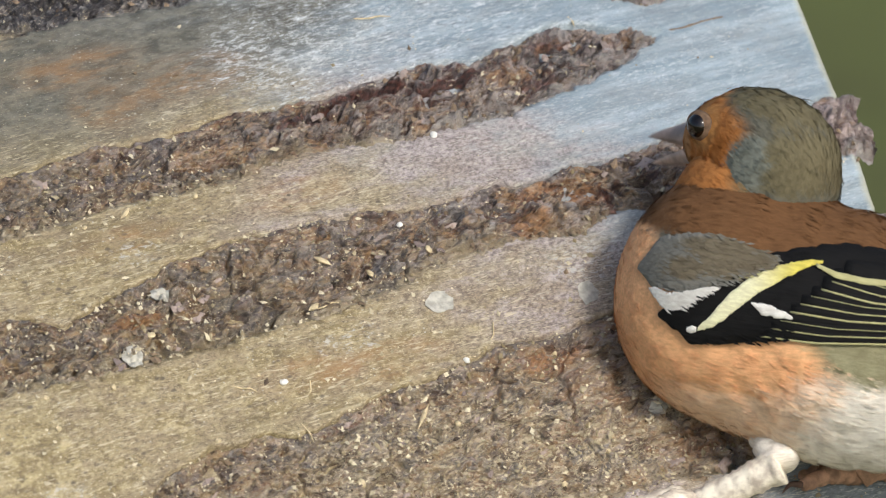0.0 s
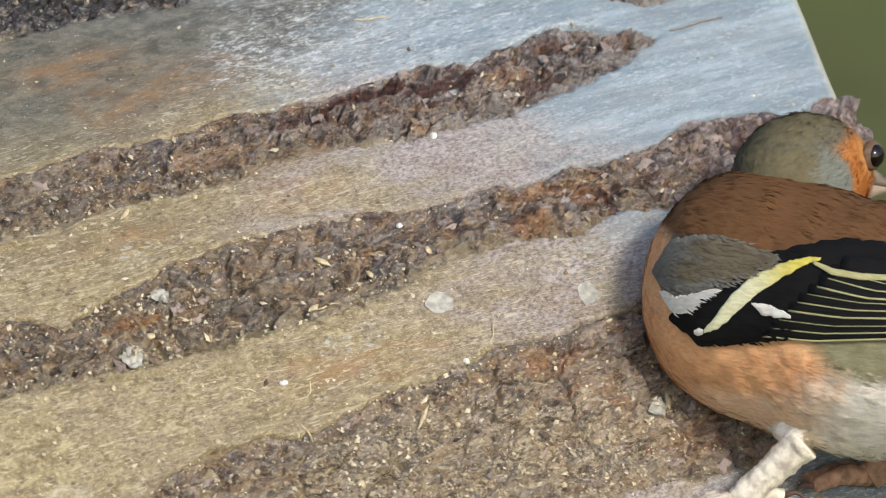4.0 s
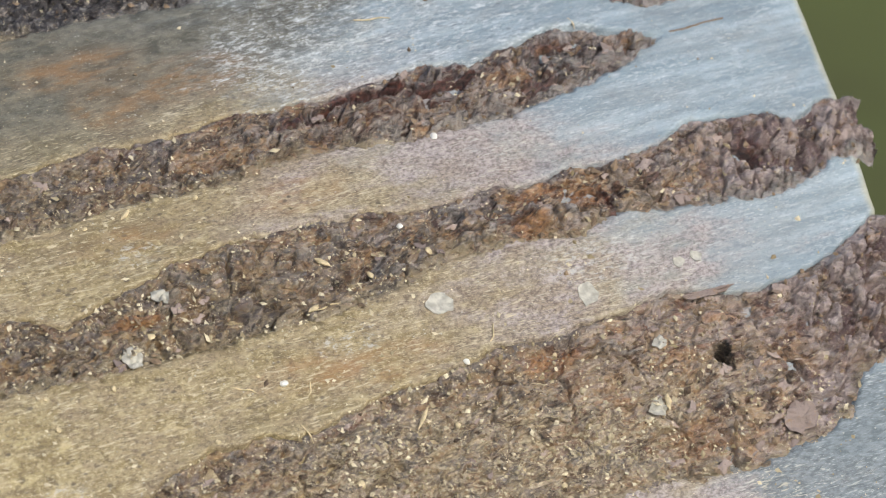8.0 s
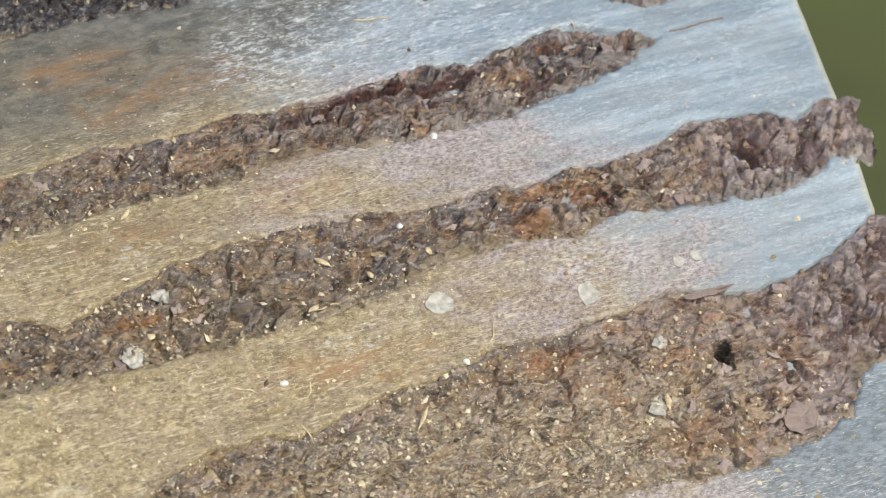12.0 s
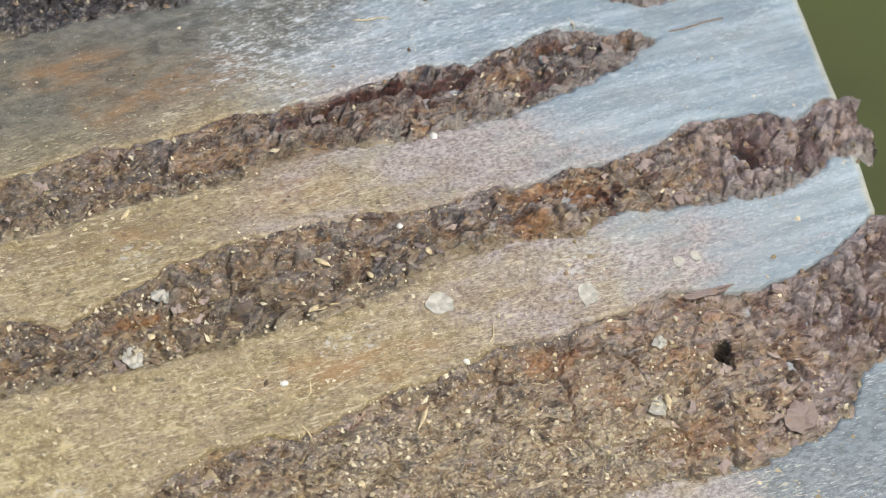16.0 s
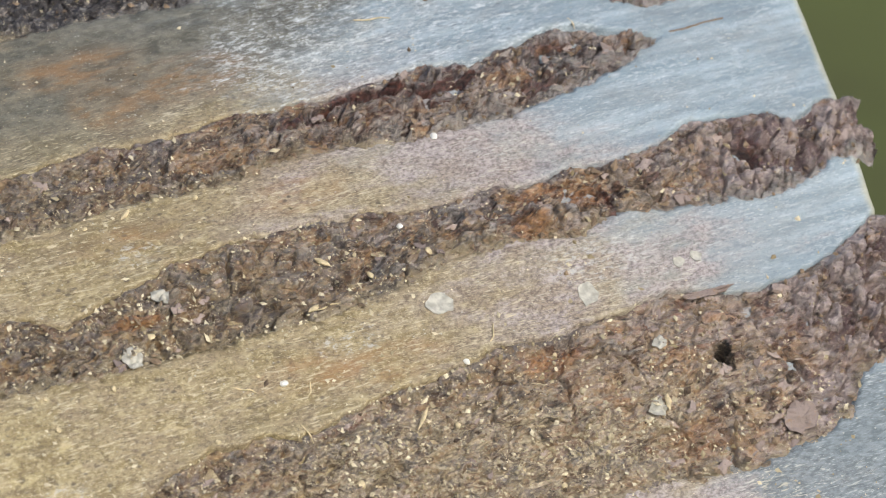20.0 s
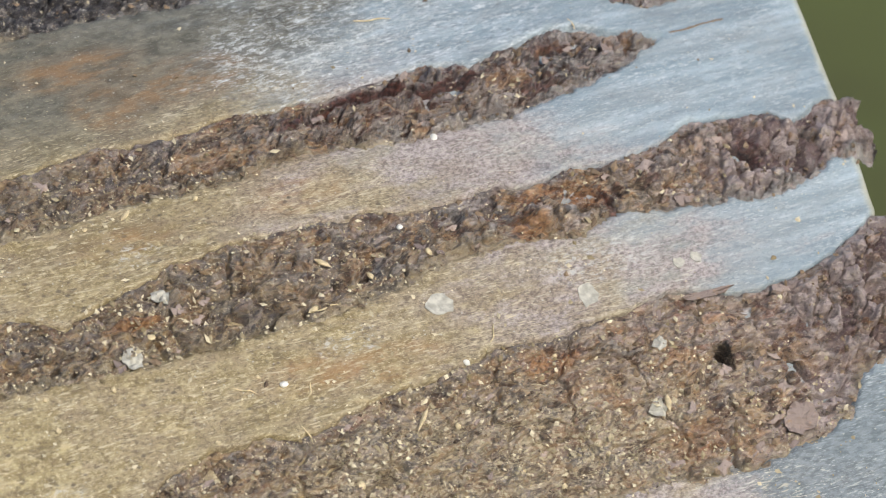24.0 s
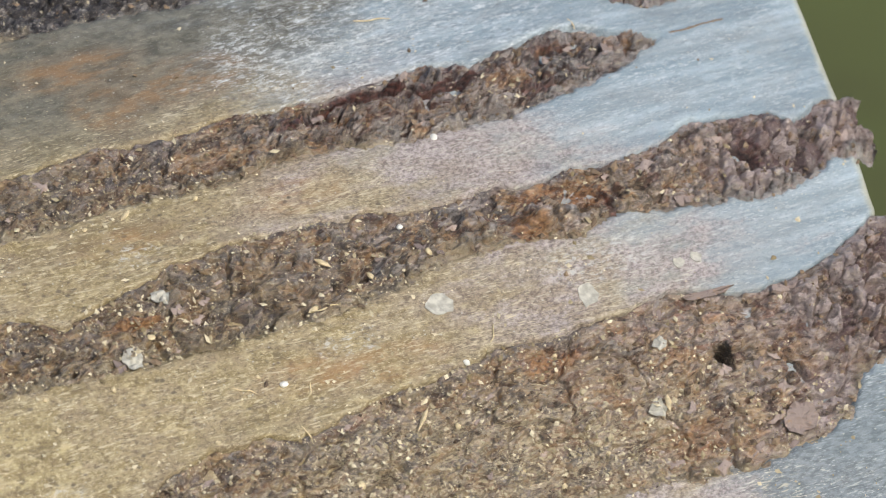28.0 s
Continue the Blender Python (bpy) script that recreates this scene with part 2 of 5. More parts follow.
def bark_mat():
    g = Nodes("old_bark", 0.6, 0.5)
    x, y, z = g.xyz()
    warp = g.map((0.55, 1, 1))
    n1 = g.noise(warp, 260, 6, 0.7, 1.0)
    n2 = g.noise(warp, 950, 5, 0.7, 0.5)
    n3 = g.noise(g.map((0.5, 1, 1), loc=(7, 3, 1)), 95, 5, 0.65, 0.7)
    n4 = g.noise(g.map((0.6, 1, 1), loc=(2, 9, 4)), 380, 6, 0.7, 1.1)
    n5 = g.noise(g.map((0.4, 1, 1), loc=(4, 1, 8)), 190, 6, 0.7, 0.9)
    n6 = g.noise(g.map((0.7, 1, 1), loc=(6, 6, 6)), 2100, 4, 0.75, 0.4)
    col = g.mix(g.ramp(n1, 0.42, 0.60), (0.085, 0.064, 0.055), (0.47, 0.36, 0.25))
    col = g.mix(g.ramp(n4, 0.54, 0.60, 0, 0.8), col, (0.46, 0.275, 0.14))
    col = g.mix(g.ramp(n4, 0.46, 0.40, 0, 0.85), col, (0.165, 0.155, 0.16))
    col = g.mix(g.ramp(n5, 0.57, 0.64, 0, 0.85), col, (0.16, 0.048, 0.027))
    col = g.mix(g.ramp(n5, 0.42, 0.35, 0, 0.75), col, (0.36, 0.315, 0.295))
    # dark mauve and deep red in the second strip, near its tip
    tip = g.spot((0.030, 0.033, 0), (0.042, 0.012, 0.05), n3, 1.0)
    col = g.mix(g.math("MULTIPLY", tip, 0.75), col, g.mix(g.ramp(n1, 0.40, 0.58), (0.070, 0.052, 0.058), (0.33, 0.29, 0.29)))
    slab = g.noise(g.map((0.28, 1, 1), (0, 0, 8), (3, 3, 9)), 330, 5, 0.6, 0.5)
    col = g.mix(g.math("MULTIPLY", tip, g.ramp(slab, 0.50, 0.56, 0, 0.85)), col, g.mix(g.ramp(n2, 0.4, 0.6), (0.30, 0.27, 0.265), (0.52, 0.48, 0.47)))
    col = g.mix(g.math("MULTIPLY", tip, g.ramp(slab, 0.45, 0.40, 0, 0.85)), col, (0.11, 0.030, 0.022))
    # every plate and knob of bark has its own tone
    ck = g.add("ShaderNodeAttribute")
    ck.attribute_name = "chunk"
    ck = g.math("ADD", ck.outputs["Fac"], g.math("MULTIPLY", g.math("SUBTRACT", n1, 0.5), 0.8))
    lp = g.add("ShaderNodeAttribute")
    lp.attribute_name = "knob"
    lp = g.math("ADD", lp.outputs["Fac"], g.math("MULTIPLY", g.math("SUBTRACT", n2, 0.5), 0.9))
    col = g.mix(g.ramp(ck, 0.66, 0.86, 0, 0.4), col, (0.44, 0.33, 0.24))
    col = g.mix(g.ramp(ck, 0.42, 0.18, 0, 0.7), col, (0.12, 0.10, 0.098))
    dm = g.add("ShaderNodeAttribute")
    dm.attribute_name = "dome"
    skinned = g.math("MULTIPLY", g.ramp(dm.outputs["Fac"], 0.25, 0.6), g.ramp(n2, 0.34, 0.56, 0.3, 0.85))
    col = g.mix(skinned, col, g.mix(g.ramp(lp, 0.2, 0.85), (0.15, 0.125, 0.128), (0.45, 0.40, 0.385)))
    lm = g.add("ShaderNodeAttribute")
    lm.attribute_name = "lump"
    lm = g.math("ADD", lm.outputs["Fac"], g.math("MULTIPLY", g.math("SUBTRACT", n1, 0.5), 0.7))
    # rusty heart of the broad strip
    col = g.mix(g.math("MULTIPLY", g.spot((0.042, -0.036, 0), (0.032, 0.018, 0.05), n3, 1.5), g.ramp(n2, 0.40, 0.62, 0.0, 0.4)), col, (0.56, 0.39, 0.25))
    # paler, sandy plates over the broad strip
    broad = g.math("MULTIPLY", g.ramp(y, -0.016, -0.026), g.ramp(x, 0.066, 0.040))
    col = g.mix(g.math("MULTIPLY", broad, g.ramp(n4, 0.42, 0.56, 0.15, 0.8)), col, g.mix(g.ramp(n5, 0.45, 0.55), (0.56, 0.41, 0.26), (0.60, 0.49, 0.42)))
    col = g.mix(g.math("MULTIPLY", broad, g.ramp(n5, 0.55, 0.62, 0.0, 0.5)), col, (0.33, 0.12, 0.05))
    # patches of rust, slate, flesh and oxblood where layers have come away
    h1 = g.noise(g.map((0.6, 1, 1), loc=(1, 4, 2)), 230, 5, 0.62, 0.6)
    h2 = g.noise(g.map((0.6, 1, 1), loc=(5, 8, 1)), 300, 5, 0.62, 0.6)
    col = g.mix(g.ramp(h1, 0.53, 0.61, 0, 0.6), col, g.mix(g.ramp(n2, 0.36, 0.6), (0.24, 0.105, 0.04), (0.58, 0.33, 0.14)))
    col = g.mix(g.ramp(h1, 0.46, 0.38, 0, 0.6), col, g.mix(g.ramp(n2, 0.36, 0.6), (0.10, 0.095, 0.10), (0.40, 0.39, 0.385)))
    col = g.mix(g.ramp(h2, 0.55, 0.62, 0, 0.6), col, g.mix(g.ramp(n2, 0.36, 0.6), (0.28, 0.21, 0.185), (0.62, 0.51, 0.46)))
    col = g.mix(g.ramp(h2, 0.455, 0.39, 0, 0.85), col, g.mix(g.ramp(n2, 0.36, 0.62), (0.03, 0.02, 0.018), (0.17, 0.075, 0.052)))
    # olive dust far from the cut end, mauve-grey skin close to it
    far = g.ramp(g.math("ADD", g.math("ADD", x, g.math("MULTIPLY", y, 0.8)), g.math("MULTIPLY", n3, 0.05)), 0.055, -0.03)
    col = g.mix(g.math("MULTIPLY", far, g.ramp(n2, 0.38, 0.62, 0.15, 0.65)), col, g.mix(g.ramp(n4, 0.42, 0.6), (0.075, 0.058, 0.036), (0.37, 0.295, 0.155)))
    near = g.ramp(g.math("ADD", x, g.math("MULTIPLY", g.math("SUBTRACT", n3, 0.5), 0.08)), 0.036, 0.070)
    col = g.mix(g.math("MULTIPLY", near, g.ramp(n1, 0.44, 0.58, 0.0, 0.8)), col, (0.52, 0.42, 0.405))
    col = g.mix(g.math("MULTIPLY", near, g.ramp(lm, 0.55, 0.85, 0, 0.8)), col, g.mix(g.ramp(n2, 0.4, 0.62), (0.42, 0.34, 0.335), (0.64, 0.545, 0.53)))
    col = g.mix(g.math("MULTIPLY", near, g.ramp(lm, 0.40, 0.20, 0, 0.8)), col, (0.145, 0.088, 0.09))
    # the uppermost strip is mixed to near black
    col = g.mix(g.ramp(y, 0.060, 0.066, 0, 0.93), col, g.mix(g.ramp(n2, 0.5, 0.66), (0.04, 0.038, 0.042), (0.20, 0.19, 0.20)))
    # outer skin along the upper edges, with the shade under the wood's lip painted in
    at = g.add("ShaderNodeAttribute")
    at.attribute_name = "skin_shade"
    col = g.mix(g.math("MULTIPLY", at.outputs["Fac"], g.ramp(n2, 0.38, 0.58, 0.35, 1.0)), col, g.mix(g.ramp(n2, 0.42, 0.64), (0.025, 0.020, 0.022), (0.22, 0.195, 0.195)))
    lo = g.add("ShaderNodeAttribute")
    lo.attribute_name = "dust"
    col = g.mix(g.math("MULTIPLY", lo.outputs["Fac"], g.ramp(n2, 0.36, 0.56, 0.15, 0.9)), col, g.mix(g.ramp(g.math("ADD", x, y), 0.02, 0.06), (0.38, 0.315, 0.20), (0.36, 0.345, 0.33)))
    col = g.mix(g.ramp(n2, 0.57, 0.66, 0, 0.6), col, (0.62, 0.53, 0.39))
    col = g.mix(g.ramp(n2, 0.43, 0.33, 0, 0.6), col, (0.055, 0.042, 0.036))
    col = g.mix(g.ramp(n6, 0.59, 0.66, 0, 0.65), col, (0.72, 0.64, 0.48))
    col = g.mix(g.ramp(n6, 0.38, 0.30, 0, 0.4), col, (0.045, 0.033, 0.028))
    # chewed, straw-coloured fibres low on the broad strip
    chew = g.spot((-0.016, -0.043, -0.003), (0.044, 0.013, 0.05), n3, 1.2)
    strand = g.noise(g.map((0.5, 1, 1), (0, 0, 35), (2, 2, 8)), 1100, 3, 0.6, 1.2)
    col = g.mix(g.math("MULTIPLY", chew, g.ramp(strand, 0.50, 0.60, 0.05, 0.8)), col, (0.66, 0.56, 0.38))
    # inner bark laid bare in the hollows
    for c, r, k in (((0.0312, 0.0031, 0), (0.0050, 0.0028, 0.02), 0.6), ((0.0245, 0.0065, 0), (0.0050, 0.0016, 0.02), 0.45), ((0.0180, 0.0000, 0), (0.0035, 0.0026, 0.02), 0.6),
                    ((0.0100, -0.0265, 0), (0.0060, 0.0022, 0.02), 0.6), ((0.0300, -0.0475, 0), (0.0060, 0.0040, 0.02), 0.35), ((-0.062, 0.0015, 0), (0.0060, 0.0012, 0.02), 0.6)):
        col = g.mix(g.math("MULTIPLY", g.spot(c, r, n1, 1.4), g.ramp(n2, 0.36, 0.56, 0.4 * k, k)), col, g.mix(g.ramp(n2, 0.38, 0.60), (0.24, 0.085, 0.028), (0.56, 0.27, 0.095)))
    # deep red to near-black spots, most of them over the pits
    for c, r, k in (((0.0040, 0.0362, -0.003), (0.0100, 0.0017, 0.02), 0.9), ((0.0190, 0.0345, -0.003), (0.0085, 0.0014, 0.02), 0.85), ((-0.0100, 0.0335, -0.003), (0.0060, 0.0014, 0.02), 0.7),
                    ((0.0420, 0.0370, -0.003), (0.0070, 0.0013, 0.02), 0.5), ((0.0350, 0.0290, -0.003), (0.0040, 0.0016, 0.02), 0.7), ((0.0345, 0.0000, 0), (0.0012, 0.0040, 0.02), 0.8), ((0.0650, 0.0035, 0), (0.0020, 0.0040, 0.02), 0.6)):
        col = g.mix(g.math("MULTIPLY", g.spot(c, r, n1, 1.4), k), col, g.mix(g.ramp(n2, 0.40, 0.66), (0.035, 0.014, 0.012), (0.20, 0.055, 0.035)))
    # inside of the pit, its deep shade painted on as near-black colour
    col = g.mix(g.spot((0.0406, -0.0349, -0.004), (0.0015, 0.0024, 0.03), n2, 0.8), col, (0.012, 0.010, 0.009))
    g.bump(n1, 0.6, 0.0022)
    g.bump(n2, 0.9, 0.0014)
    g.bump(n6, 0.4, 0.0004)
    g.bsdf.inputs["Coat Weight"].default_value = 0.4
    g.bsdf.inputs["Coat Roughness"].default_value = 0.3
    return g.done(col, g.ramp(lp, 0.35, 0.75, 0.5, 0.28))


WOOD = wood_mat()
BARK = bark_mat()
CRUMB = island_mat("seed_crumbs", (0.24, 0.19, 0.10), (0.88, 0.80, 0.58))
CHIP = island_mat("bark_chips", (0.07, 0.05, 0.04), (0.33, 0.24, 0.16), 0.75)
HUSK = plain_mat("pale_husk", (0.49, 0.475, 0.41), 0.7, 0.25, 700)
SEED = plain_mat("white_seed", (0.86, 0.84, 0.76), 0.4, 0.1, 500)
STRAW = plain_mat("straw", (0.66, 0.55, 0.34), 0.5, 0.25, 900)


def lawn_mat():
    g = Nodes("mown_grass", 0.8, 0.2)
    n = g.noise(g.co, 2.2, 5, 0.6)
    c = g.mix(g.ramp(n, 0.35, 0.65), (0.085, 0.082, 0.032), (0.125, 0.145, 0.045))
    c = g.mix(g.ramp(g.noise(g.co, 14, 4), 0.4, 0.7, 0, 0.3), c, (0.085, 0.075, 0.035))
    return g.done(c)


def end_grain_mat():
    g = Nodes("end_grain", 0.8, 0.2)
    x, y, z = g.xyz()
    r = g.math("SQRT", g.math("ADD", g.math("POWER", y, 2.0), g.math("POWER", g.math("ADD", z, 0.22), 2.0)))
    w = g.math("SINE", g.math("MULTIPLY", g.math("ADD", r, g.math("MULTIPLY", g.noise(g.co, 14, 3), 0.012)), 1500))
    c = g.mix(g.ramp(w, -0.6, 0.9), (0.20, 0.15, 0.09), (0.36, 0.28, 0.17))
    g.bump(g.noise(g.co, 600, 4), 0.5, 0.0006)
    return g.done(c)


LAWN = lawn_mat()
END_GRAIN = end_grain_mat()

# ---- mesh helpers ----


def mesh_of(name, verts, faces, mat, smooth=True):
    """A mesh from arrays: verts n x 3, faces m x 3 or m x 4."""
    me = bpy.data.meshes.new(name)
    verts, faces = np.asarray(verts, dtype=np.float32), np.asarray(faces, dtype=np.int32)
    k = faces.shape[1]
    me.vertices.add(len(verts))
    me.vertices.foreach_set("co", verts.ravel())
    me.loops.add(faces.size)
    me.loops.foreach_set("vertex_index", faces.ravel())
    me.polygons.add(len(faces))
    me.polygons.foreach_set("loop_start", np.arange(0, faces.size, k, dtype=np.int32))
    me.polygons.foreach_set("use_smooth", np.full(len(faces), smooth))
    me.update(calc_edges=True)
    me.validate()
    me.materials.append(mat)
    return me


def grid_faces(nu, nv, wrap_v=False):
    """Quads of an nu x nv grid of vertices (row by row along u)."""
    i, j = np.meshgrid(np.arange(nu - 1), np.arange(nv if wrap_v else nv - 1), indexing="ij")
    j2 = (j + 1) % nv
    return np.stack((i * nv + j, (i + 1) * nv + j, (i + 1) * nv + j2, i * nv + j2), -1).reshape(-1, 4)


def part(name, me, parent, label="", m=None):
    """One mesh object under a thing or a part."""
    ob = new(name, me)
    ob.parent = parent
    if m is not None:
        ob.matrix_basis = m
    return tagged(ob, label)


def lattice(ix, iy, seed):
    """Repeatable random number 0..1 for whole-number cells."""
    h = (ix.astype(np.int64) * 374761393 + iy.astype(np.int64) * 668265263 + seed * 1274126177) & 0xFFFFFFFF
    h = ((h ^ (h >> 13)) * 1103515245) & 0xFFFFFFFF
    h = ((h ^ (h >> 16)) * 668265263) & 0xFFFFFFFF
    return ((h ^ (h >> 15)) & 0xFFFF) / 65535.0


def vnoise(x, y, seed=0):
    ix, iy = np.floor(x), np.floor(y)
    fx, fy = x - ix, y - iy
    fx, fy = fx * fx * (3 - 2 * fx), fy * fy * (3 - 2 * fy)
    a, b = lattice(ix, iy, seed), lattice(ix + 1, iy, seed)
    c, d = lattice(ix, iy + 1, seed), lattice(ix + 1, iy + 1, seed)
    return (a * (1 - fx) + b * fx) * (1 - fy) + (c * (1 - fx) + d * fx) * fy - 0.5


def fbm(x, y, seed=0, octaves=4):
    out, amp = 0, 1.0
    for k in range(octaves):
        out = out + amp * vnoise(x + 17.3 * k, y - 9.1 * k, seed + k)
        x, y, amp = x * 2.03, y * 2.03, amp * 0.5
    return out


def cells(x, y, seed=0):
    """Distance to the nearest and second nearest of scattered points, and the nearest one's random number."""
    ix, iy = np.floor(x), np.floor(y)
    f1, f2, rnd = np.full(x.shape, 9.0), np.full(x.shape, 9.0), np.zeros(x.shape)
    for dx in (-1, 0, 1):
        for dy in (-1, 0, 1):
            cx, cy = ix + dx, iy + dy
            px, py = cx + lattice(cx, cy, seed), cy + lattice(cx, cy, seed + 7)
            d = np.hypot(px - x, py - y)
            near = d < f1
            f2 = np.where(near, f1, np.minimum(f2, d))
            rnd = np.where(near, lattice(cx, cy, seed + 13), rnd)
            f1 = np.where(near, d, f1)
    return f1, f2, rnd


def step(x, lo, hi):
    t = np.clip((x - lo) / (hi - lo), 0, 1)
    return t * t * (3 - 2 * t)


# ---- ground ----
ground_n = 40
gx = np.sign(np.linspace(-1, 1, ground_n)) * np.abs(np.linspace(-1, 1, ground_n)) ** 4 * 900
gu, gv = np.meshgrid(gx, gx, indexing="ij")
ground = new("ground", mesh_of("ground", np.stack((gu, gv, 0 * gu), -1).reshape(-1, 3), grid_faces(ground_n, ground_n), LAWN))
tagged(ground, "mown green lawn far out of focus behind the log", "lawn", kind="structure")

# ---- the log: its own axes are x along the trunk, y round it, z out of the bark ----
R = 220.0
LOG_X = Vector((0.86412142, 0.49890073, 0.0662739))
LOG_Y = Vector((-0.44249637, 0.69039991, 0.57231541))
LOG_Z = Vector((0.23977308, -0.52387597, 0.81735111))
LOG_M = Matrix((LOG_X, LOG_Y, LOG_Z)).transposed().to_4x4()
LOG_M.translation = (0, 0, 0.40)
CUT = 85.5          # where the trunk is sawn off, in mm along it
CUT_SLANT = 0.2


def on_log(s, a, h=0.0):
    """Place in the log's own space, in metres, of s mm along, a mm round and h mm out of the trunk's face."""
    r, w = R + h, a / R
    return np.stack(np.broadcast_arrays(s, r * np.sin(w), r * np.cos(w) - R), -1) / 1000


# What bark is left: for each strip its upper and its lower edge as (along, round) in mm
STRIPS = {
    "upper": ([(-100, 112), (-44, 99), (-28, 93), (-17, 83), (-8.4, 71.5)],
              [(-100, 74), (-51, 73), (-37, 73), (-22, 71.6), (-15, 69.8), (-8.4, 71.2)]),
    "sliver": ([(56, 47), (64, 50), (70, 47), (76, 41)],
               [(56, 46), (60, 42.7), (63.5, 39.8), (68, 39.3), (76, 39.6)]),
    "second": ([(-105, 39), (-76, 40), (-62, 39.9), (-55, 41.1), (-35, 39.5), (-23, 40.3), (-5.3, 39), (5.6, 39.8), (16.4, 40.2), (25.7, 38.2), (35, 39.9), (44, 41.2), (48.4, 40.8),
                (54.3, 36.7), (63, 32.8)],
               [(-105, 26), (-76, 25.4), (-47, 26), (-37, 25.3), (-25, 25.7), (-15.3, 26.8), (-7.5, 26.3), (2.9, 24.1), (23.5, 23.3), (33, 23.8), (43.4, 25.5), (50, 26.9), (57.4, 29.6), (63, 32.4)]),
    "third": ([(-110, 12), (-91, 10.5), (-80, 8.3), (-77, 5.7), (-73.5, 5), (-64, 8), (-57.7, 9.3), (-49.6, 11.7), (-37.5, 13), (-18, 12.4), (-9.3, 12), (-.3, 9.2), (9.3, 9.8), (16.5, 10.3),
               (21.2, 8.1), (28.5, 9.9), (41.3, 8.7), (49.2, 10.3), (57.7, 12.8), (66.3, 11.4), (72, 10.4), (76, 7.2), (82, 9.7), (93, 9.5)],
              [(-110, -6), (-92.6, -6.3), (-70.5, -7.3), (-59.5, -8.1), (-48.4, -8.5), (-43.5, -7.8), (-29.6, -7.6), (-13, -6.2), (-.8, -2.9), (14.3, -2.9), (23.7, -5), (36.4, -3),
               (43.8, -4.6), (62.5, -6.9), (68.2, -7.3), (73.5, -6.3), (79.6, -3.6), (84.3, -3.7), (93, -5)]),
    "fourth": ([(-84, -34), (-75, -31.8), (-69.3, -28.6), (-60.4, -26.5), (-49, -26.7), (-39.6, -28.2), (-31.8, -26.3), (-24.3, -24.9), (-6, -22.9), (.5, -21.2), (13.8, -22.5),
                (28.6, -20.7), (36.2, -19.5), (43.3, -21.8), (52.8, -23.9), (56.4, -23.7), (64.2, -22.3), (72.5, -19.7), (80.7, -15.3), (93, -15.4)],
               [(-84, -40), (-44, -49), (-.8, -54.2), (10, -55.5), (22, -55.5), (38.3, -57.7), (45, -55.8), (51.3, -54.7), (59.6, -52.4), (62, -49), (65, -45.4), (70, -44.4), (93, -43)]),
}


def edges_of(key, s):
    up, lo = STRIPS[key]
    u = np.interp(s, [q[0] for q in up], [q[1] for q in up])
    v = np.interp(s, [q[0] for q in lo], [q[1] for q in lo])
    jag = 1.0 * fbm(s * 0.30, 0 * s + 3.1, 5, 3) + 0.2 * vnoise(s * 1.7, 0 * s, 9)
    jag2 = 1.1 * fbm(s * 0.45, 0 * s + 8.1, 15, 3) + 0.6 * vnoise(s * 1.9, 0 * s, 19)
    fade = np.clip((u - v) / 4, 0, 1)
    return u + jag * fade, v + jag2 * fade


def depth_in(s, a):
    """How deep a place lies inside a bark strip, in mm from its edge; below 0 outside."""
    best = np.full(np.broadcast(s, a).shape, -9.0)
    for key, (up, lo) in STRIPS.items():
        u, v = edges_of(key, s)
        d = np.minimum(u - a, a - v)
        d = np.where((s < up[0][0]) | (s > up[-1][0]), -9.0, d)
        best = np.maximum(best, d)
    return best


# along, round, half sizes, depth or rise in mm
PITS = [(40.6, -35.0, 1.4, 2.4, 16.0), (10.5, 30.0, 1.2, 1.5, 1.5), (34.8, 0.4, 0.8, 4.5, 2.4), (30.6, 3.4, 4.2, 2.2, 2.0), (4.0, 36.2, 8.0, 1.1, 2.8), (19.0, 34.5, 7.0, 1.0, 2.6), (43.0, 36.5, 4.5, 1.1, 1.2), (23.5, 25.8, 2.0, 1.2, 2.0),
        (63.5, 2.4, 1.3, 3.5, 2.4), (53.5, -39.5, 0.9, 3.4, 2.2), (59.0, -30.0, 1.2, 3.8, 2.2), (26.0, -43.0, 0.7, 4.0, 1.6)]
SWELLS = [(41.5, 3.4, 5.6, 6.0, 1.3), (34.0, -31.0, 5.5, 6.0, 0.9), (49.5, -46.5, 4.5, 4.0, 1.3), (20.5, 1.4, 3.0, 3.6, 1.4), (10.0, -0.4, 2.4, 3.0, 1.2), (50.0, 32.0, 5.0, 2.6, 1.3),
          (33.5, 36.0, 4.0, 2.0, 1.4), (-60.0, 3.5, 6.0, 3.0, 1.0), (-50.0, -4.5, 5.0, 2.4, 1.0), (-14.0, 33.0, 4.0, 3.0, 1.2), (47.0, -31.0, 4.0, 4.5, 0.9)]


def wood_height(s, a):
    h = 0.5 * fbm(s * 0.018, a * 0.05, 40, 3) + 0.10 * fbm(s * 0.12, a * 0.7, 44, 3)
    for key, (up, lo) in STRIPS.items():
        u, v = edges_of(key, s)
        on = (s > up[0][0]) & (s < up[-1][0])
        h = h + np.where(on, 0.30 * step(a - u, 4.0, 0.2) * step(u - a, 1.0, -0.4) - 3.0 * step(u - a, -0.25, 1.5) * step(a - v, -0.1, 3.2), 0)
    for ps, pa, rs, ra, deep in PITS[:1]:
        h = h - 12.0 * step(((s - ps) / 5) ** 2 + ((a - pa) / 6) ** 2, 1.0, 0.6)
    return h


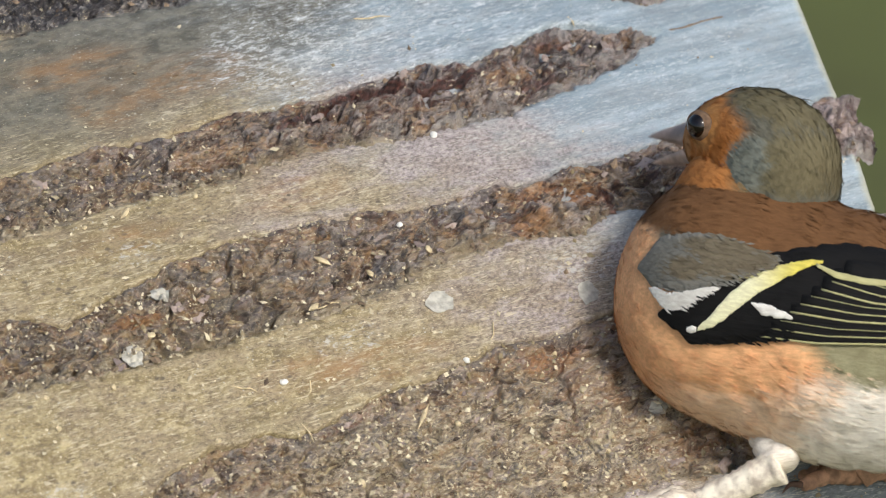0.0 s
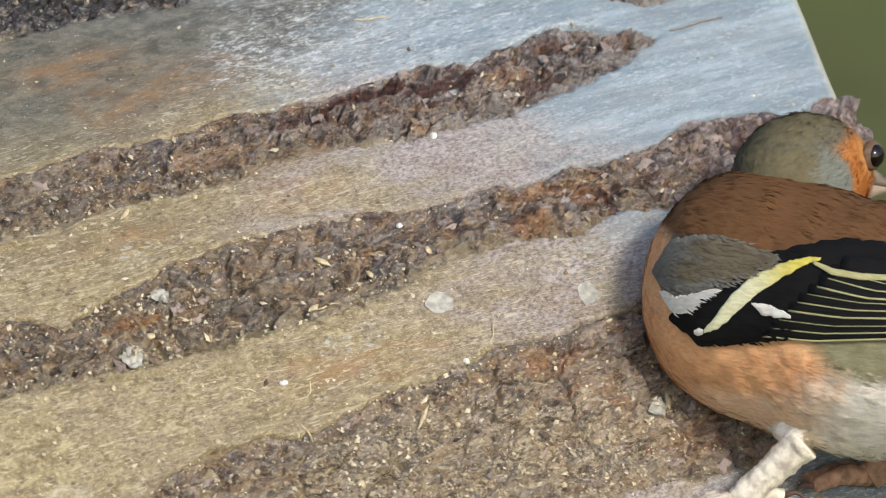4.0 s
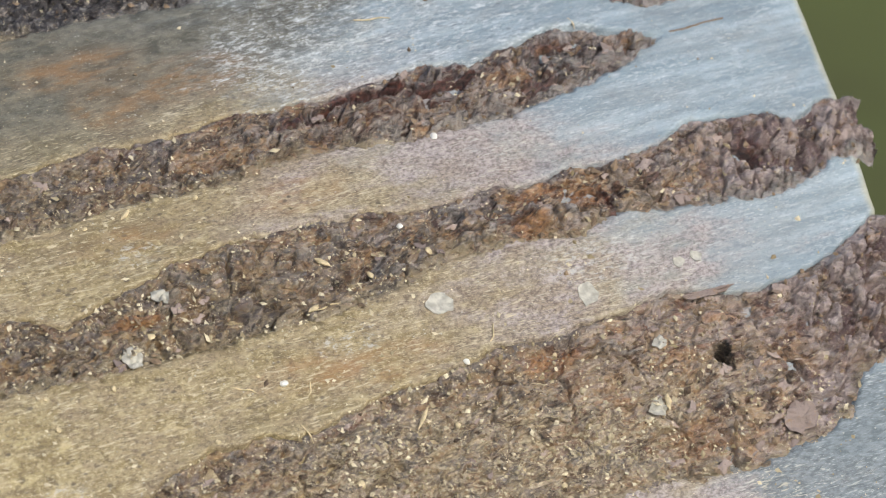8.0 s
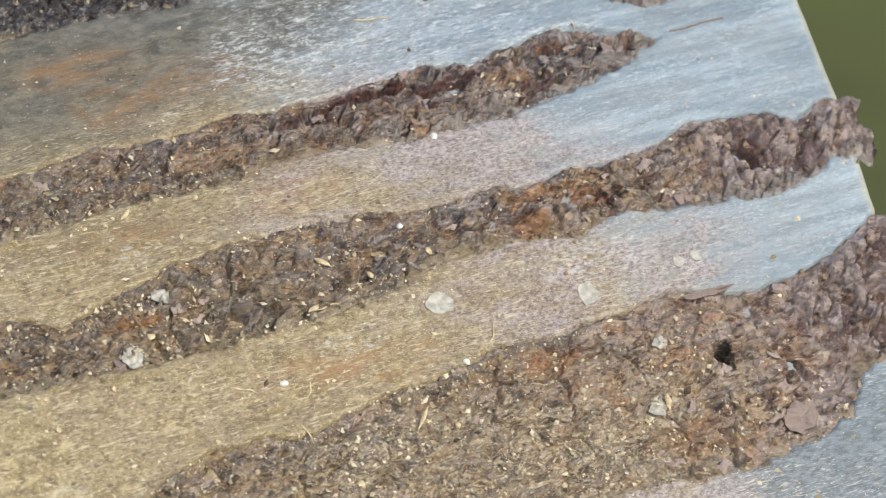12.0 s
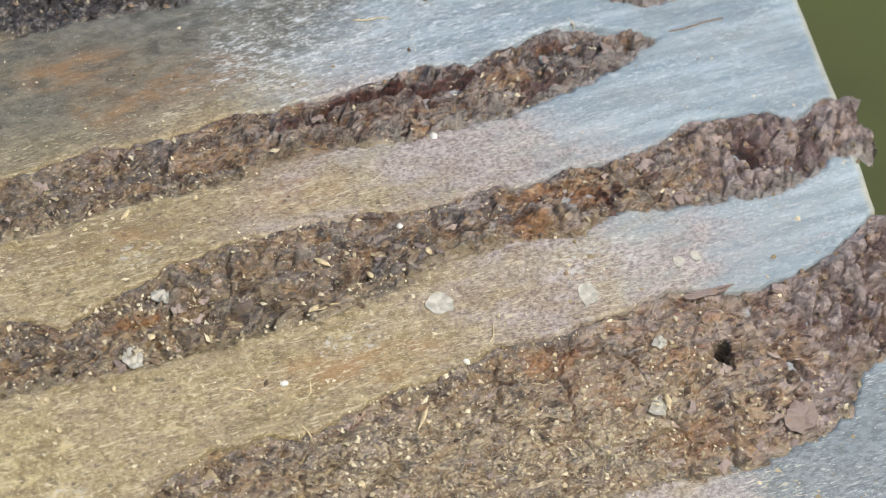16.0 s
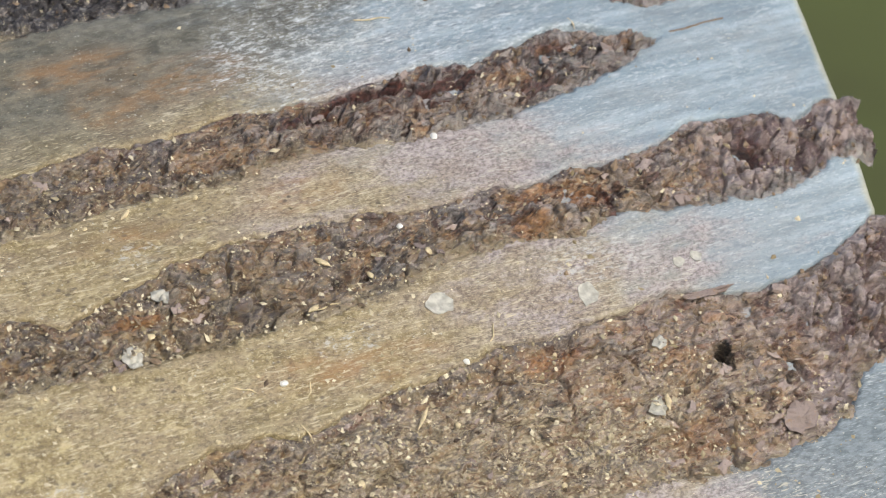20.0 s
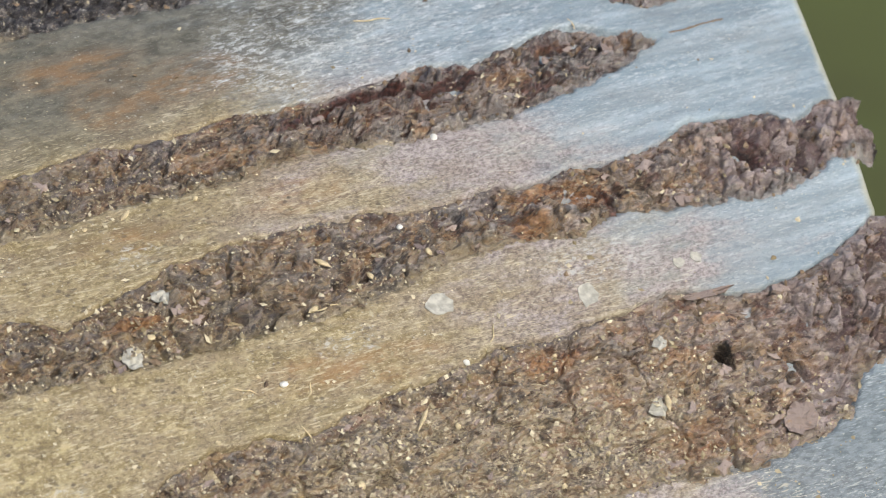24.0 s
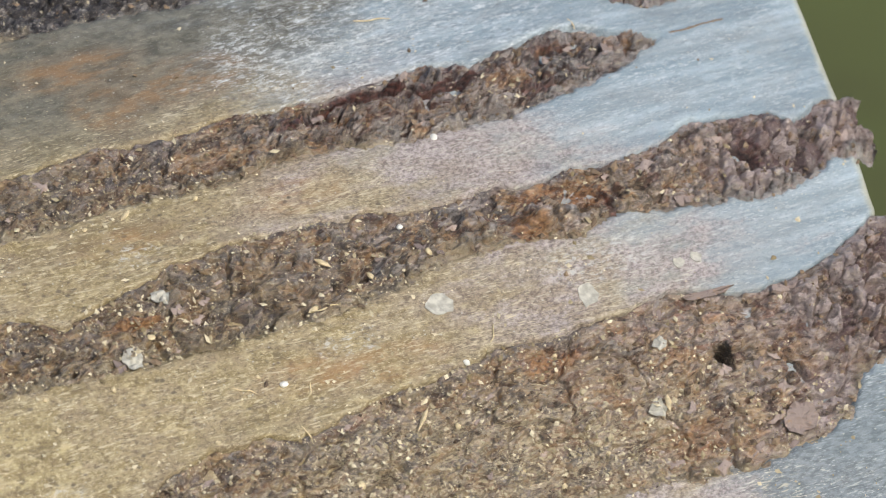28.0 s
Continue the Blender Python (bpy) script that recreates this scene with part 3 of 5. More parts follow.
def build_log():
    q = np.concatenate((np.linspace(-430, -112, 9), np.arange(-108, CUT - 2.4, 0.36), CUT - 2.4 * np.cos(np.linspace(0, np.pi / 2, 9))))
    a = np.concatenate((np.arange(-80, 104, 0.36), np.linspace(112, 2 * np.pi * R - 90, 52)))
    Q, A = np.meshgrid(q, a, indexing="ij")
    bow = np.clip(np.where(A > np.pi * R, A - 2 * np.pi * R, A), -130, 130)
    S = Q + CUT_SLANT * bow * np.clip((Q + 40) / (CUT + 40), 0, 1)
    H = wood_height(S, np.where(A > np.pi * R, A - 2 * np.pi * R, A))
    rim = np.clip((Q - (CUT - 2.4)) / 2.4, 0, 1)
    H = H - 2.4 * (1 - np.sqrt(1 - rim * rim * 0.999)) + 4 * fbm(A * 0.01, Q * 0.004, 60, 2) * (np.abs(bow) > 125)
    me = mesh_of("log", on_log(S, A, H).reshape(-1, 3), grid_faces(len(q), len(a), True), WOOD)
    stain = np.zeros(S.shape)
    for key, (up, lo) in STRIPS.items():
        u, v = edges_of(key, S)
        on = (S > up[0][0]) & (S < up[-1][0])
        reach = 3.6 + 5 * fbm(S * 0.12, A * 0.2, 160, 3)
        stain = np.maximum(stain, np.where(on, np.maximum(step(v - A, reach, 0.0), step(A - u, 1.6, 0.0) * np.clip(0.3 + 1.2 * fbm(S * 0.2, A * 0.1, 161, 2), 0, 0.6)), 0))
    me.attributes.new("stain", "FLOAT", "POINT").data.foreach_set("value", stain.astype(np.float32).ravel())
    log = new("log", me)
    log.matrix_world = LOG_M
    tagged(log, "thick weathered log, mostly peeled, grey-blue and tan, lying on the lawn", "log")
    for name, k, mat in (("cut_end", -1, END_GRAIN), ("cut_end", 0, END_GRAIN)):
        ring = on_log(S[k], A[k], H[k] - 0.3)
        mid = np.array([[CUT - 4 if k else -430, 0, -R]]) / 1000
        inner = mid + (ring - mid) * 0.5
        n = len(ring)
        i = np.arange(n)
        v = np.concatenate((ring, inner, mid))
        tri = np.concatenate((np.stack((i, (i + 1) % n, n + i), -1), np.stack(((i + 1) % n, n + (i + 1) % n, n + i), -1), np.stack((n + i, n + (i + 1) % n, 0 * i + 2 * n), -1)))
        part(name, mesh_of(name, v, tri, mat, False), log, "sawn end grain")
    return log


def domes(x, y, seed, keep, low, high):
    """Rounded knobs at scattered points: their height 0..1 and the random number of each."""
    f1, f2, r = cells(x, y, seed)
    rad = low + (high - low) * r
    return np.sqrt(np.clip(1 - (f1 / rad) ** 2, 0, 1)) * (np.mod(r * 7.31, 1) < keep), np.mod(r * 13.7, 1)


def bark_cells(s, a):
    """The pattern of knobs, plates and lumps in the bark."""
    wx, wy = s + 2.0 * fbm(s * 0.25, a * 0.25, 70, 3), a + 1.8 * fbm(s * 0.25 + 5, a * 0.25, 72, 3)
    x2, y2 = s + 0.8 * fbm(s * 0.9, a * 0.9, 74, 2), a + 0.8 * fbm(s * 0.9 + 5, a * 0.9, 76, 2)
    middle = step(s, -8, 10) * step(s, 44, 36) * step(a, -14, -8) + 0.8 * step(a, 20, 24) * step(s, -20, 0)
    return {"wx": wx, "wy": wy,
            "knob": domes(x2 * 0.25, y2 * 0.32, 80, 0.18 + 0.42 * np.clip(middle, 0, 1), 0.28, 0.58),
            "bead": domes(x2 * 0.55 + 3, y2 * 0.66, 90, 0.35, 0.25, 0.58),
            "plate": cells(wx * 0.085, wy * 0.125, 97), "lump": cells(x2 * 0.33, y2 * 0.27, 103)}


def bark_height(s, a, up_d, lo_d, pattern=None):
    """Height of the bark over the trunk's face; sunk under the wood's lip along its upper edge, thinning out to its lower one."""
    c = pattern or bark_cells(s, a)
    wx, wy = c["wx"], c["wy"]
    end = step(s + 0.5 * np.minimum(a + 20, 0) + 8 * fbm(s * 0.08, a * 0.1, 61, 2), 46, 62)
    layered = step(a, 18, 22) * step(s, -45, -5)
    broad = step(a, -16, -22) * (1 - end)
    grain = 1.1 * fbm(s * 0.6, a * 0.8, 99, 4)
    h = -1.0 + 2.2 * fbm(s * 0.10, a * 0.18, 95, 3) + grain
    (kd, kr), (bd, br) = c["knob"], c["bead"]
    h = h + kd * (0.8 + 1.0 * kr) * (1 - 0.6 * end) * (1 - 0.35 * broad) + bd * (0.2 + 0.45 * br)
    # plates with open cracks between them
    f1, f2, r = c["plate"]
    rift = step(f2 - f1, 0.085 + 0.05 * vnoise(s * 0.5, a * 0.5, 63), 0.0)
    h = h + (r - 0.4) * (1.5 - 0.4 * broad) - rift * (1.0 + 1.3 * r) * np.clip(0.55 + 0.3 * broad + 1.8 * fbm(s * 0.06, a * 0.09, 67, 2), 0.0, 1.3)
    # open pockets where pieces have dropped out
    p1, p2, pr = cells(wx * 0.11 + 7, wy * 0.20, 117)
    h = h - 2.6 * (np.mod(pr * 5.7, 1) < 0.5) * step(p1, 0.10 + 0.22 * pr, 0.05) * (1 - 0.3 * broad)
    # torn layers that run along the trunk
    n = fbm(wx * 0.040, wy * 0.20, 107, 3) * 4.2
    saw = n - np.floor(n)
    saw = np.minimum(saw, (1 - saw) * 7)
    h = h + (3.4 * layered + 1.4 * (1 - layered) * (1 - end) * (1 - 0.4 * broad)) * (saw - 0.45)
    # crumbly lumps at the sawn end
    g1, g2, q = c["lump"]
    h = h + end * (0.6 + 1.7 * (q - 0.35) + 1.6 * (0.6 - g1) - 2.4 * step(g2 - g1, 0.18, 0.0) * (0.25 + q) + 1.5 * fbm(s * 0.3, a * 0.3, 69, 3))
    for ps, pa, rs, ra, rise in SWELLS:
        h = h + rise * step(((s - ps) / rs) ** 2 + ((a - pa) / ra) ** 2, 1.0, 0.45)
    h = np.clip(h, -3.6, 2.8 + 1.0 * end)
    for ps, pa, rs, ra, deep in PITS:
        h = h - deep * step(((s - ps + 0.35 * (a - pa)) / rs) ** 2 + ((a - pa) / ra) ** 2 + 0.6 * vnoise(s * 0.9, a * 0.9, 65), 1.2, 0.5)
    h = np.maximum(h, -12.0)
    edge = step(up_d, 3.0, 0.6)
    h = h - 0.8 * step(up_d, 5.0, 1.6) * (1 - edge) * (1 - 0.7 * end)
    h = h * (1 - 0.75 * edge) + (-0.15 + 1.0 * vnoise(s * 0.35, 0 * s + 2, 113) + 0.35 * grain) * edge
    thin = step(lo_d, -0.2, 2.4 + 2.0 * vnoise(s * 0.25, 0 * s, 111))
    h = h * thin - 0.3 * (1 - thin)
    return -1.6 + (h + 1.6) * step(up_d, -0.3, 0.6)


def build_bark(log):
    out = []
    for key, (up, lo) in STRIPS.items():
        s = np.arange(max(up[0][0], -108), min(up[-1][0], CUT + 10), 0.23)
        u, v = edges_of(key, s)
        u, v = u + 0.25, v - 0.25
        nv = int(np.max(u - v) / 0.24)
        w = np.linspace(0, 1, nv)
        S = np.repeat(s[:, None], nv, 1)
        A = v[:, None] + (u - v)[:, None] * w
        # nothing hangs far past the saw cut
        lim = CUT + CUT_SLANT * A + 3.6 + 3.4 * fbm(A * 0.20, 0 * A, 120, 2)
        S = np.minimum(S, lim)
        pattern = bark_cells(S, A)
        H = bark_height(S, A, u[:, None] - A - 0.25, A - v[:, None] - 0.25, pattern)
        H = H - 2.4 * step(S, lim - 4.5, lim)
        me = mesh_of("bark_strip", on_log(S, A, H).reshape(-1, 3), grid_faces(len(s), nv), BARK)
        # dark upper band: skin colour and painted shade below the lip
        skin_shade = step(u[:, None] - A, 1.9 + 2.6 * fbm(S * 0.16, A * 0.2, 130, 3), 0.4) * np.clip(0.55 + 1.3 * fbm(S * 0.1, A * 0.05, 131, 2), 0, 1)
        me.attributes.new("skin_shade", "FLOAT", "POINT").data.foreach_set("value", skin_shade.astype(np.float32).ravel())
        dust = step(A - v[:, None], 4.5 + 5 * fbm(S * 0.2, A * 0.2, 170, 3), 0.4)
        me.attributes.new("dust", "FLOAT", "POINT").data.foreach_set("value", dust.astype(np.float32).ravel())
        for nm, val in (("chunk", pattern["plate"][2]), ("knob", pattern["knob"][1]), ("dome", np.maximum(pattern["knob"][0], 0.7 * pattern["bead"][0])), ("lump", pattern["lump"][2])):
            me.attributes.new(nm, "FLOAT", "POINT").data.foreach_set("value", val.astype(np.float32).ravel())
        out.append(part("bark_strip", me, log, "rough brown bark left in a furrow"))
    return out


log = build_log()
strips = build_bark(log)

# ---- the finch: its own axes are x forward, y to its left, z up; measures in mm ----


def feather_mat(name, bands, rough=0.8, streak=(0.25, 1, 1)):
    """Plumage: colours laid over one another, each by its patch; every patch has a frayed edge."""
    g = Nodes(name, rough, 0.15)
    fray = g.noise(g.map(streak), 420, 5, 0.65, 0.3)
    tuft = g.math("MULTIPLY", g.math("SUBTRACT", g.add("ShaderNodeNewGeometry").outputs["Random Per Island"], 0.5), 0.35)
    fray = g.math("ADD", fray, tuft)
    down = g.noise(g.map(streak), 1700, 4, 0.7)
    soft = g.noise(g.co, 160, 3)
    col = None
    for c, patches in bands:
        if col is None:
            col = c
            continue
        for p in patches:
            if p[0] == "ball":
                f = g.spot(tuple(v / 1000 for v in p[1]), tuple(v / 1000 for v in p[2]), fray, p[3])
            else:
                axis = g.math("ADD", g.math("MULTIPLY", g.xyz()[0], p[1][0]), g.math("MULTIPLY", g.xyz()[2], p[1][1]))
                axis = g.math("ADD", axis, g.math("MULTIPLY", g.math("SUBTRACT", fray, 0.5), p[4] / 1000))
                f = g.ramp(axis, p[2] / 1000, p[3] / 1000)
            col = g.mix(f, col, c)
    lo = g.mix(1.0, col, (0.86, 0.84, 0.82), "MULTIPLY")
    hi = g.mix(1.0, col, (1.08, 1.08, 1.08), "MULTIPLY")
    col = g.mix(g.ramp(down, 0.34, 0.66), lo, hi)
    col = g.mix(g.ramp(soft, 0.42, 0.68, 0, 0.25), col, g.mix(1.0, col, (0.76, 0.72, 0.70), "MULTIPLY"))
    g.bump(down, 0.3, 0.0004)
    g.bump(fray, 0.2, 0.0006)
    return g.done(col)


ORANGE, PINK, CREAM = (0.47, 0.195, 0.058), (0.97, 0.72, 0.50), (0.98, 0.94, 0.84)
CHESTNUT, SLATE, OLIVE = (0.165, 0.083, 0.036), (0.145, 0.143, 0.11), (0.165, 0.145, 0.085)
BODY_MAT = feather_mat("body_plumage", [
    (PINK, ()),
    ((0.90, 0.50, 0.25), [("band", (1.0, 0.25), 10, 34, 10), ("ball", (14, 0, -3), (26, 60, 9), 0.8)]),
    (CREAM, [("band", (-0.45, -1.0), 13, 24, 9), ("ball", (-34, 0, -16), (30, 60, 18), 0.9)]),
    ((0.30, 0.285, 0.17), [("ball", (-20, 16, -2), (17, 30, 6), 1.0)]),
    (SLATE, [("ball", (23, 0, 19), (8, 60, 8), 0.7)]),
    (CHESTNUT, [("band", (-0.12, 1.0), 10.0, 12.5, 5)]),
])
HEAD_MAT = feather_mat("head_plumage", [
    (ORANGE, ()),
    ((0.46, 0.17, 0.042), [("ball", (5, 0, -3), (9, 60, 7), 0.8)]),
    ((0.52, 0.27, 0.11), [("ball", (13.5, 0, -4), (3, 60, 5), 1.0)]),
    (SLATE, [("band", (-1.0, 0.10), 1.5, 6.5, 4), ("band", (-0.25, 1.0), 4.5, 8.0, 3)]),
    ((0.50, 0.235, 0.075), [("ball", (7.9, 0, 2.2), (4.6, 60, 4.2), 0.6)]),
    (OLIVE, [("ball", (-2, 0, 11), (14, 9, 5), 1.4), ("ball", (-12, 0, 2), (6, 60, 6), 1.4)]),
    ((0.20, 0.215, 0.18), [("ball", (-5, 0, 0), (4, 60, 5), 1.6), ("ball", (-8, 0, -8), (5, 60, 4), 1.6)]),
    ((0.02, 0.018, 0.015), [("ball", (15.5, 0, 1.5), (2.2, 8, 3.4), 1.6)]),
])
NECK_MAT = feather_mat("neck_plumage", [
    (ORANGE, ()),
    (OLIVE, [("band", (-1.0, 0.25), 0, 6, 5)]),
    (SLATE, [("band", (-1.0, 0.25), 5, 10, 5)]),
])
GREY_FEATHER = feather_mat("grey_scapular", [((0.20, 0.198, 0.172), ()), ((0.165, 0.14, 0.095), [("ball", (14, 20, 12), (8, 60, 4), 1.8), ("ball", (22, 20, 9), (4, 60, 2), 1.8)])])
WHITE_FEATHER = feather_mat("white_feather", [((0.80, 0.79, 0.73), ())])
BLACK_FEATHER = feather_mat("black_feather", [((0.010, 0.010, 0.010), ())], 0.75, (0.12, 1, 1))
YELLOW_FEATHER = feather_mat("yellow_white_feather", [((0.80, 0.79, 0.52), ()), ((0.70, 0.61, 0.12), [("band", (-1.0, 0.3), -9, 2, 3)])])
EDGE_FEATHER = feather_mat("pale_feather_edge", [((0.50, 0.48, 0.24), ())])
BILL_MAT = plain_mat("horn_bill", (0.54, 0.40, 0.31), 0.38, 0.3, 260, 0.5, 0.0001)
BILL_TOP = plain_mat("dark_horn_bill", (0.34, 0.25, 0.20), 0.38, 0.3, 260, 0.5, 0.0001)
EYE_MAT = plain_mat("black_eye", (0.006, 0.004, 0.003), 0.06, 0.1, 100, 0.6, 0.0)
LID_MAT = plain_mat("grey_eyelid", (0.16, 0.10, 0.06), 0.7)
CRUST = plain_mat("scaly_leg_crust", (0.80, 0.69, 0.57), 0.65, 0.35, 420, 0.3, 0.0008)
CRUST_TAN = plain_mat("brown_leg_crust", (0.44, 0.26, 0.17), 0.65, 0.4, 420, 0.3, 0.0008)
DOWN = feather_mat("white_leg_down", [((0.92, 0.86, 0.76), ())])
CLAW = plain_mat("claw", (0.10, 0.06, 0.045), 0.4)


def plumage(name, me, mat, parent, count, seed, long, wide, lift, bend, keep=None):
    """A coat of small overlapping feather barbs that lie back along a body."""
    rng = np.random.default_rng(seed)
    n = len(me.vertices)
    co, no = np.empty(n * 3, dtype=np.float32), np.empty(n * 3, dtype=np.float32)
    me.vertices.foreach_get("co", co)
    me.vertex_normals.foreach_get("vector", no)
    co, no = co.reshape(-1, 3) * 1000, no.reshape(-1, 3)
    area = np.hypot(co[:, 1], co[:, 2]) + 0.5
    i = rng.choice(n, count, p=area / area.sum())
    p, q = co[i] + rng.normal(0, 0.6, (count, 3)), no[i]
    p = p - q * np.sum((p - co[i]) * q, axis=1, keepdims=True)
    if keep is not None:
        k = keep(p)
        p, q = p[k], q[k]
    m = len(p)
    flow = np.array([-1.0, 0, -0.28]) + rng.normal(0, 0.07, (m, 3))
    flow = flow - q * np.sum(flow * q, axis=1, keepdims=True)
    flow /= np.linalg.norm(flow, axis=1, keepdims=True) + 1e-6
    side = np.cross(q, flow)
    ln, w = long * (0.6 + 0.8 * rng.random((m, 1))), wide * (0.6 + 0.8 * rng.random((m, 1)))
    up = lift * (0.3 + rng.random((m, 1)))
    tip, half = q * (up - ln ** 2 / (2 * bend)), q * (up - ln ** 2 / (8 * bend) + 0.02)
    v = np.stack((p - q * 0.05, p + flow * ln * 0.5 - side * w * 0.5 + half, p + flow * ln + tip, p + flow * ln * 0.5 + side * w * 0.5 + half), 1)
    f = np.arange(4 * m).reshape(-1, 4)
    return tagged(part(name, mesh_of(name, v.reshape(-1, 3) / 1000, f, mat), parent), kind="stuff")


def smin(a, b, k):
    h = np.clip(0.5 + 0.5 * (b - a) / k, 0, 1)
    return b * (1 - h) + a * h - k * h * (1 - h)


def ellipsoid(P, c, r, pitch=0.0):
    q = P - np.array(c)
    cp, sp = math.cos(radians(pitch)), math.sin(radians(pitch))
    x, z = q[..., 0] * cp + q[..., 2] * sp, -q[..., 0] * sp + q[..., 2] * cp
    k = np.sqrt((x / r[0]) ** 2 + (q[..., 1] / r[1]) ** 2 + (z / r[2]) ** 2)
    return (k - 1) * min(r)


def blob(name, field, mat, nu=72, nv=96, fuzz=0.0):
    """A closed rounded body: the field's zero surface, seen from its inside."""
    th = np.linspace(0.0, np.pi, nu)
    ph = np.linspace(0, 2 * np.pi, nv, endpoint=False)
    T, Pn = np.meshgrid(th, ph, indexing="ij")
    d = np.stack((np.cos(T), np.sin(T) * np.cos(Pn), np.sin(T) * np.sin(Pn)), -1)
    lo, hi = np.zeros(T.shape), np.full(T.shape, 120.0)
    for _ in range(22):
        mid = (lo + hi) / 2
        inside = field(d * mid[..., None]) < 0
        lo, hi = np.where(inside, mid, lo), np.where(inside, hi, mid)
    r = lo + fuzz * fbm(T * 9, np.sin(Pn) * 5 + np.cos(Pn) * 3, 31, 3) * np.sin(T)
    return mesh_of(name, (d * r[..., None]).reshape(-1, 3) / 1000, grid_faces(nu, nv, True), mat)


def torso(P):
    d = ellipsoid(P, (0, 0, 1.2), (35, 20.5, 22.5), 12)
    d = smin(d, ellipsoid(P, (18.8, 0, 3.2), (17.6, 18.5, 19)), 6)
    d = smin(d, ellipsoid(P, (18, 0, 13.5), (13.5, 12.5, 11.5)), 8)
    return smin(d, ellipsoid(P, (-34, 0, -3), (26, 14, 14), 10), 14)


def skull(P):
    P = P / 0.93
    d = ellipsoid(P, (0, 0, 0.3), (15.8, 11.2, 10.9), -10)
    d = smin(d, ellipsoid(P, (12, 0, -3.2), (5, 4.5, 5)), 5)
    return smin(d, ellipsoid(P, (-5.5, 0, -8.5), (11.5, 11.5, 12)), 7)


def neck_field(P):
    return ellipsoid(P, (0, 0, 0), (13.4, 12.8, 16.8))


def side_y(x, z):
    """How far the folded wing's face stands out from the middle of the back: it lies on the flank, then runs on past it."""
    x, z = np.broadcast_arrays(np.asarray(x, dtype=float), np.asarray(z, dtype=float))
    lo, hi = np.zeros(x.shape), np.full(x.shape, 40.0)
    for _ in range(16):
        mid = (lo + hi) / 2
        inside = torso(np.stack((x, mid, z), -1)) < 0
        lo, hi = np.where(inside, mid, lo), np.where(inside, hi, mid)
    rear = 18.0 - 0.17 * (-8 - x) - ((z - 1) / 26) ** 2 * 6
    return np.maximum(lo, 5.0 + (rear - 5.0) * step(x, 4, -22))


def plate(name, knots, lift, mat, parent, side=1, label="", thick=0.4, fray=0.35, n=80, m=8, up=2.9):
    """A feather patch on the wing's face, given by its upper and lower edge along x."""
    kx = [k[0] for k in knots][::-1]
    t = np.linspace(0, 1, n)
    x = kx[0] + (kx[-1] - kx[0]) * t
    top = np.interp(x, kx, [k[1] for k in knots][::-1])
    bot = np.interp(x, kx, [k[2] for k in knots][::-1])
    seed = int(abs(kx[0] * 31 + knots[0][1] * 7)) % 900
    body = np.clip((top - bot) / 2.0, 0, 1)
    top = top + fray * (0.5 * fbm(x * 1.1, 0 * x, seed, 3) + 0.3 * vnoise(x * 4.0, 0 * x, seed)) * body
    bot = bot + fray * (0.5 * fbm(x * 1.1, 0 * x + 5, seed + 40, 3) + 0.3 * vnoise(x * 4.0, 0 * x + 3, seed)) * body
    w = np.linspace(0, 1, m)
    X = np.repeat(x[:, None], m, 1)
    Z = 0.95 * (bot[:, None] + (top - bot)[:, None] * w) + up + WING_RISE * (17 - X)
    puff = np.sin(np.pi * w)[None, :] * np.minimum(0.22, 0.10 * (top - bot))[:, None]
    Y = side_y(X, Z) + lift + puff
    outer = np.stack((X, side * Y, Z), -1).reshape(-1, 3)
    inner = np.stack((X, side * (Y - thick - puff), Z), -1).reshape(-1, 3)
    f = grid_faces(n, m)
    ring = np.concatenate((np.arange(m), np.arange(1, n) * m + m - 1, (n - 1) * m + np.arange(m - 2, -1, -1), np.arange(n - 2, 0, -1) * m))
    nxt = np.roll(ring, -1)
    wall = np.stack((ring, nxt, nxt + n * m, ring + n * m), -1)
    f = np.concatenate((f, f[:, ::-1] + n * m, wall))
    if side < 0:
        f = f[:, ::-1]
    return part(name, mesh_of(name, np.concatenate((outer, inner)) / 1000, f, mat), parent, label)


def tube(name, path, radii, mat, lumps=0.0, n=14, per=10, seed=0):
    """A bent round limb along a path, with lumps."""
    path, radii = np.array(path, dtype=float), np.array(radii, dtype=float)
    t = np.linspace(0, len(path) - 1, per * (len(path) - 1) + 1)
    k = np.arange(len(path))
    c = np.stack([np.interp(t, k, path[:, i]) for i in range(3)], -1)
    for _ in range(4):
        c[1:-1] = (c[:-2] + 2 * c[1:-1] + c[2:]) / 4
    r = np.interp(t, k, radii)
    r = np.concatenate(([0.05], r, [0.05]))
    c = np.concatenate((c[:1] - (c[1] - c[0]) * 0.4, c, c[-1:] + (c[-1] - c[-2]) * 0.4))
    d = np.gradient(c, axis=0)
    d /= np.linalg.norm(d, axis=1, keepdims=True) + 1e-9
    side = np.cross(d, (0.1, 0.2, 1.0))
    side /= np.linalg.norm(side, axis=1, keepdims=True) + 1e-9
    up = np.cross(side, d)
    a = np.linspace(0, 2 * np.pi, n, endpoint=False)
    along = np.arange(len(r))[:, None]
    rr = r[:, None] * (1 + lumps * (vnoise(along * 0.7 + 0 * a, np.cos(a) * 1.6 + 3 + 0 * along, seed) + 0.7 * vnoise(along * 1.7 + 0 * a, np.sin(a) * 3 + 0 * along, seed + 5)))
    v = c[:, None] + rr[..., None] * (np.cos(a)[None, :, None] * side[:, None] + np.sin(a)[None, :, None] * up[:, None])
    return mesh_of(name, v.reshape(-1, 3) / 1000, grid_faces(len(r), n, True), mat)


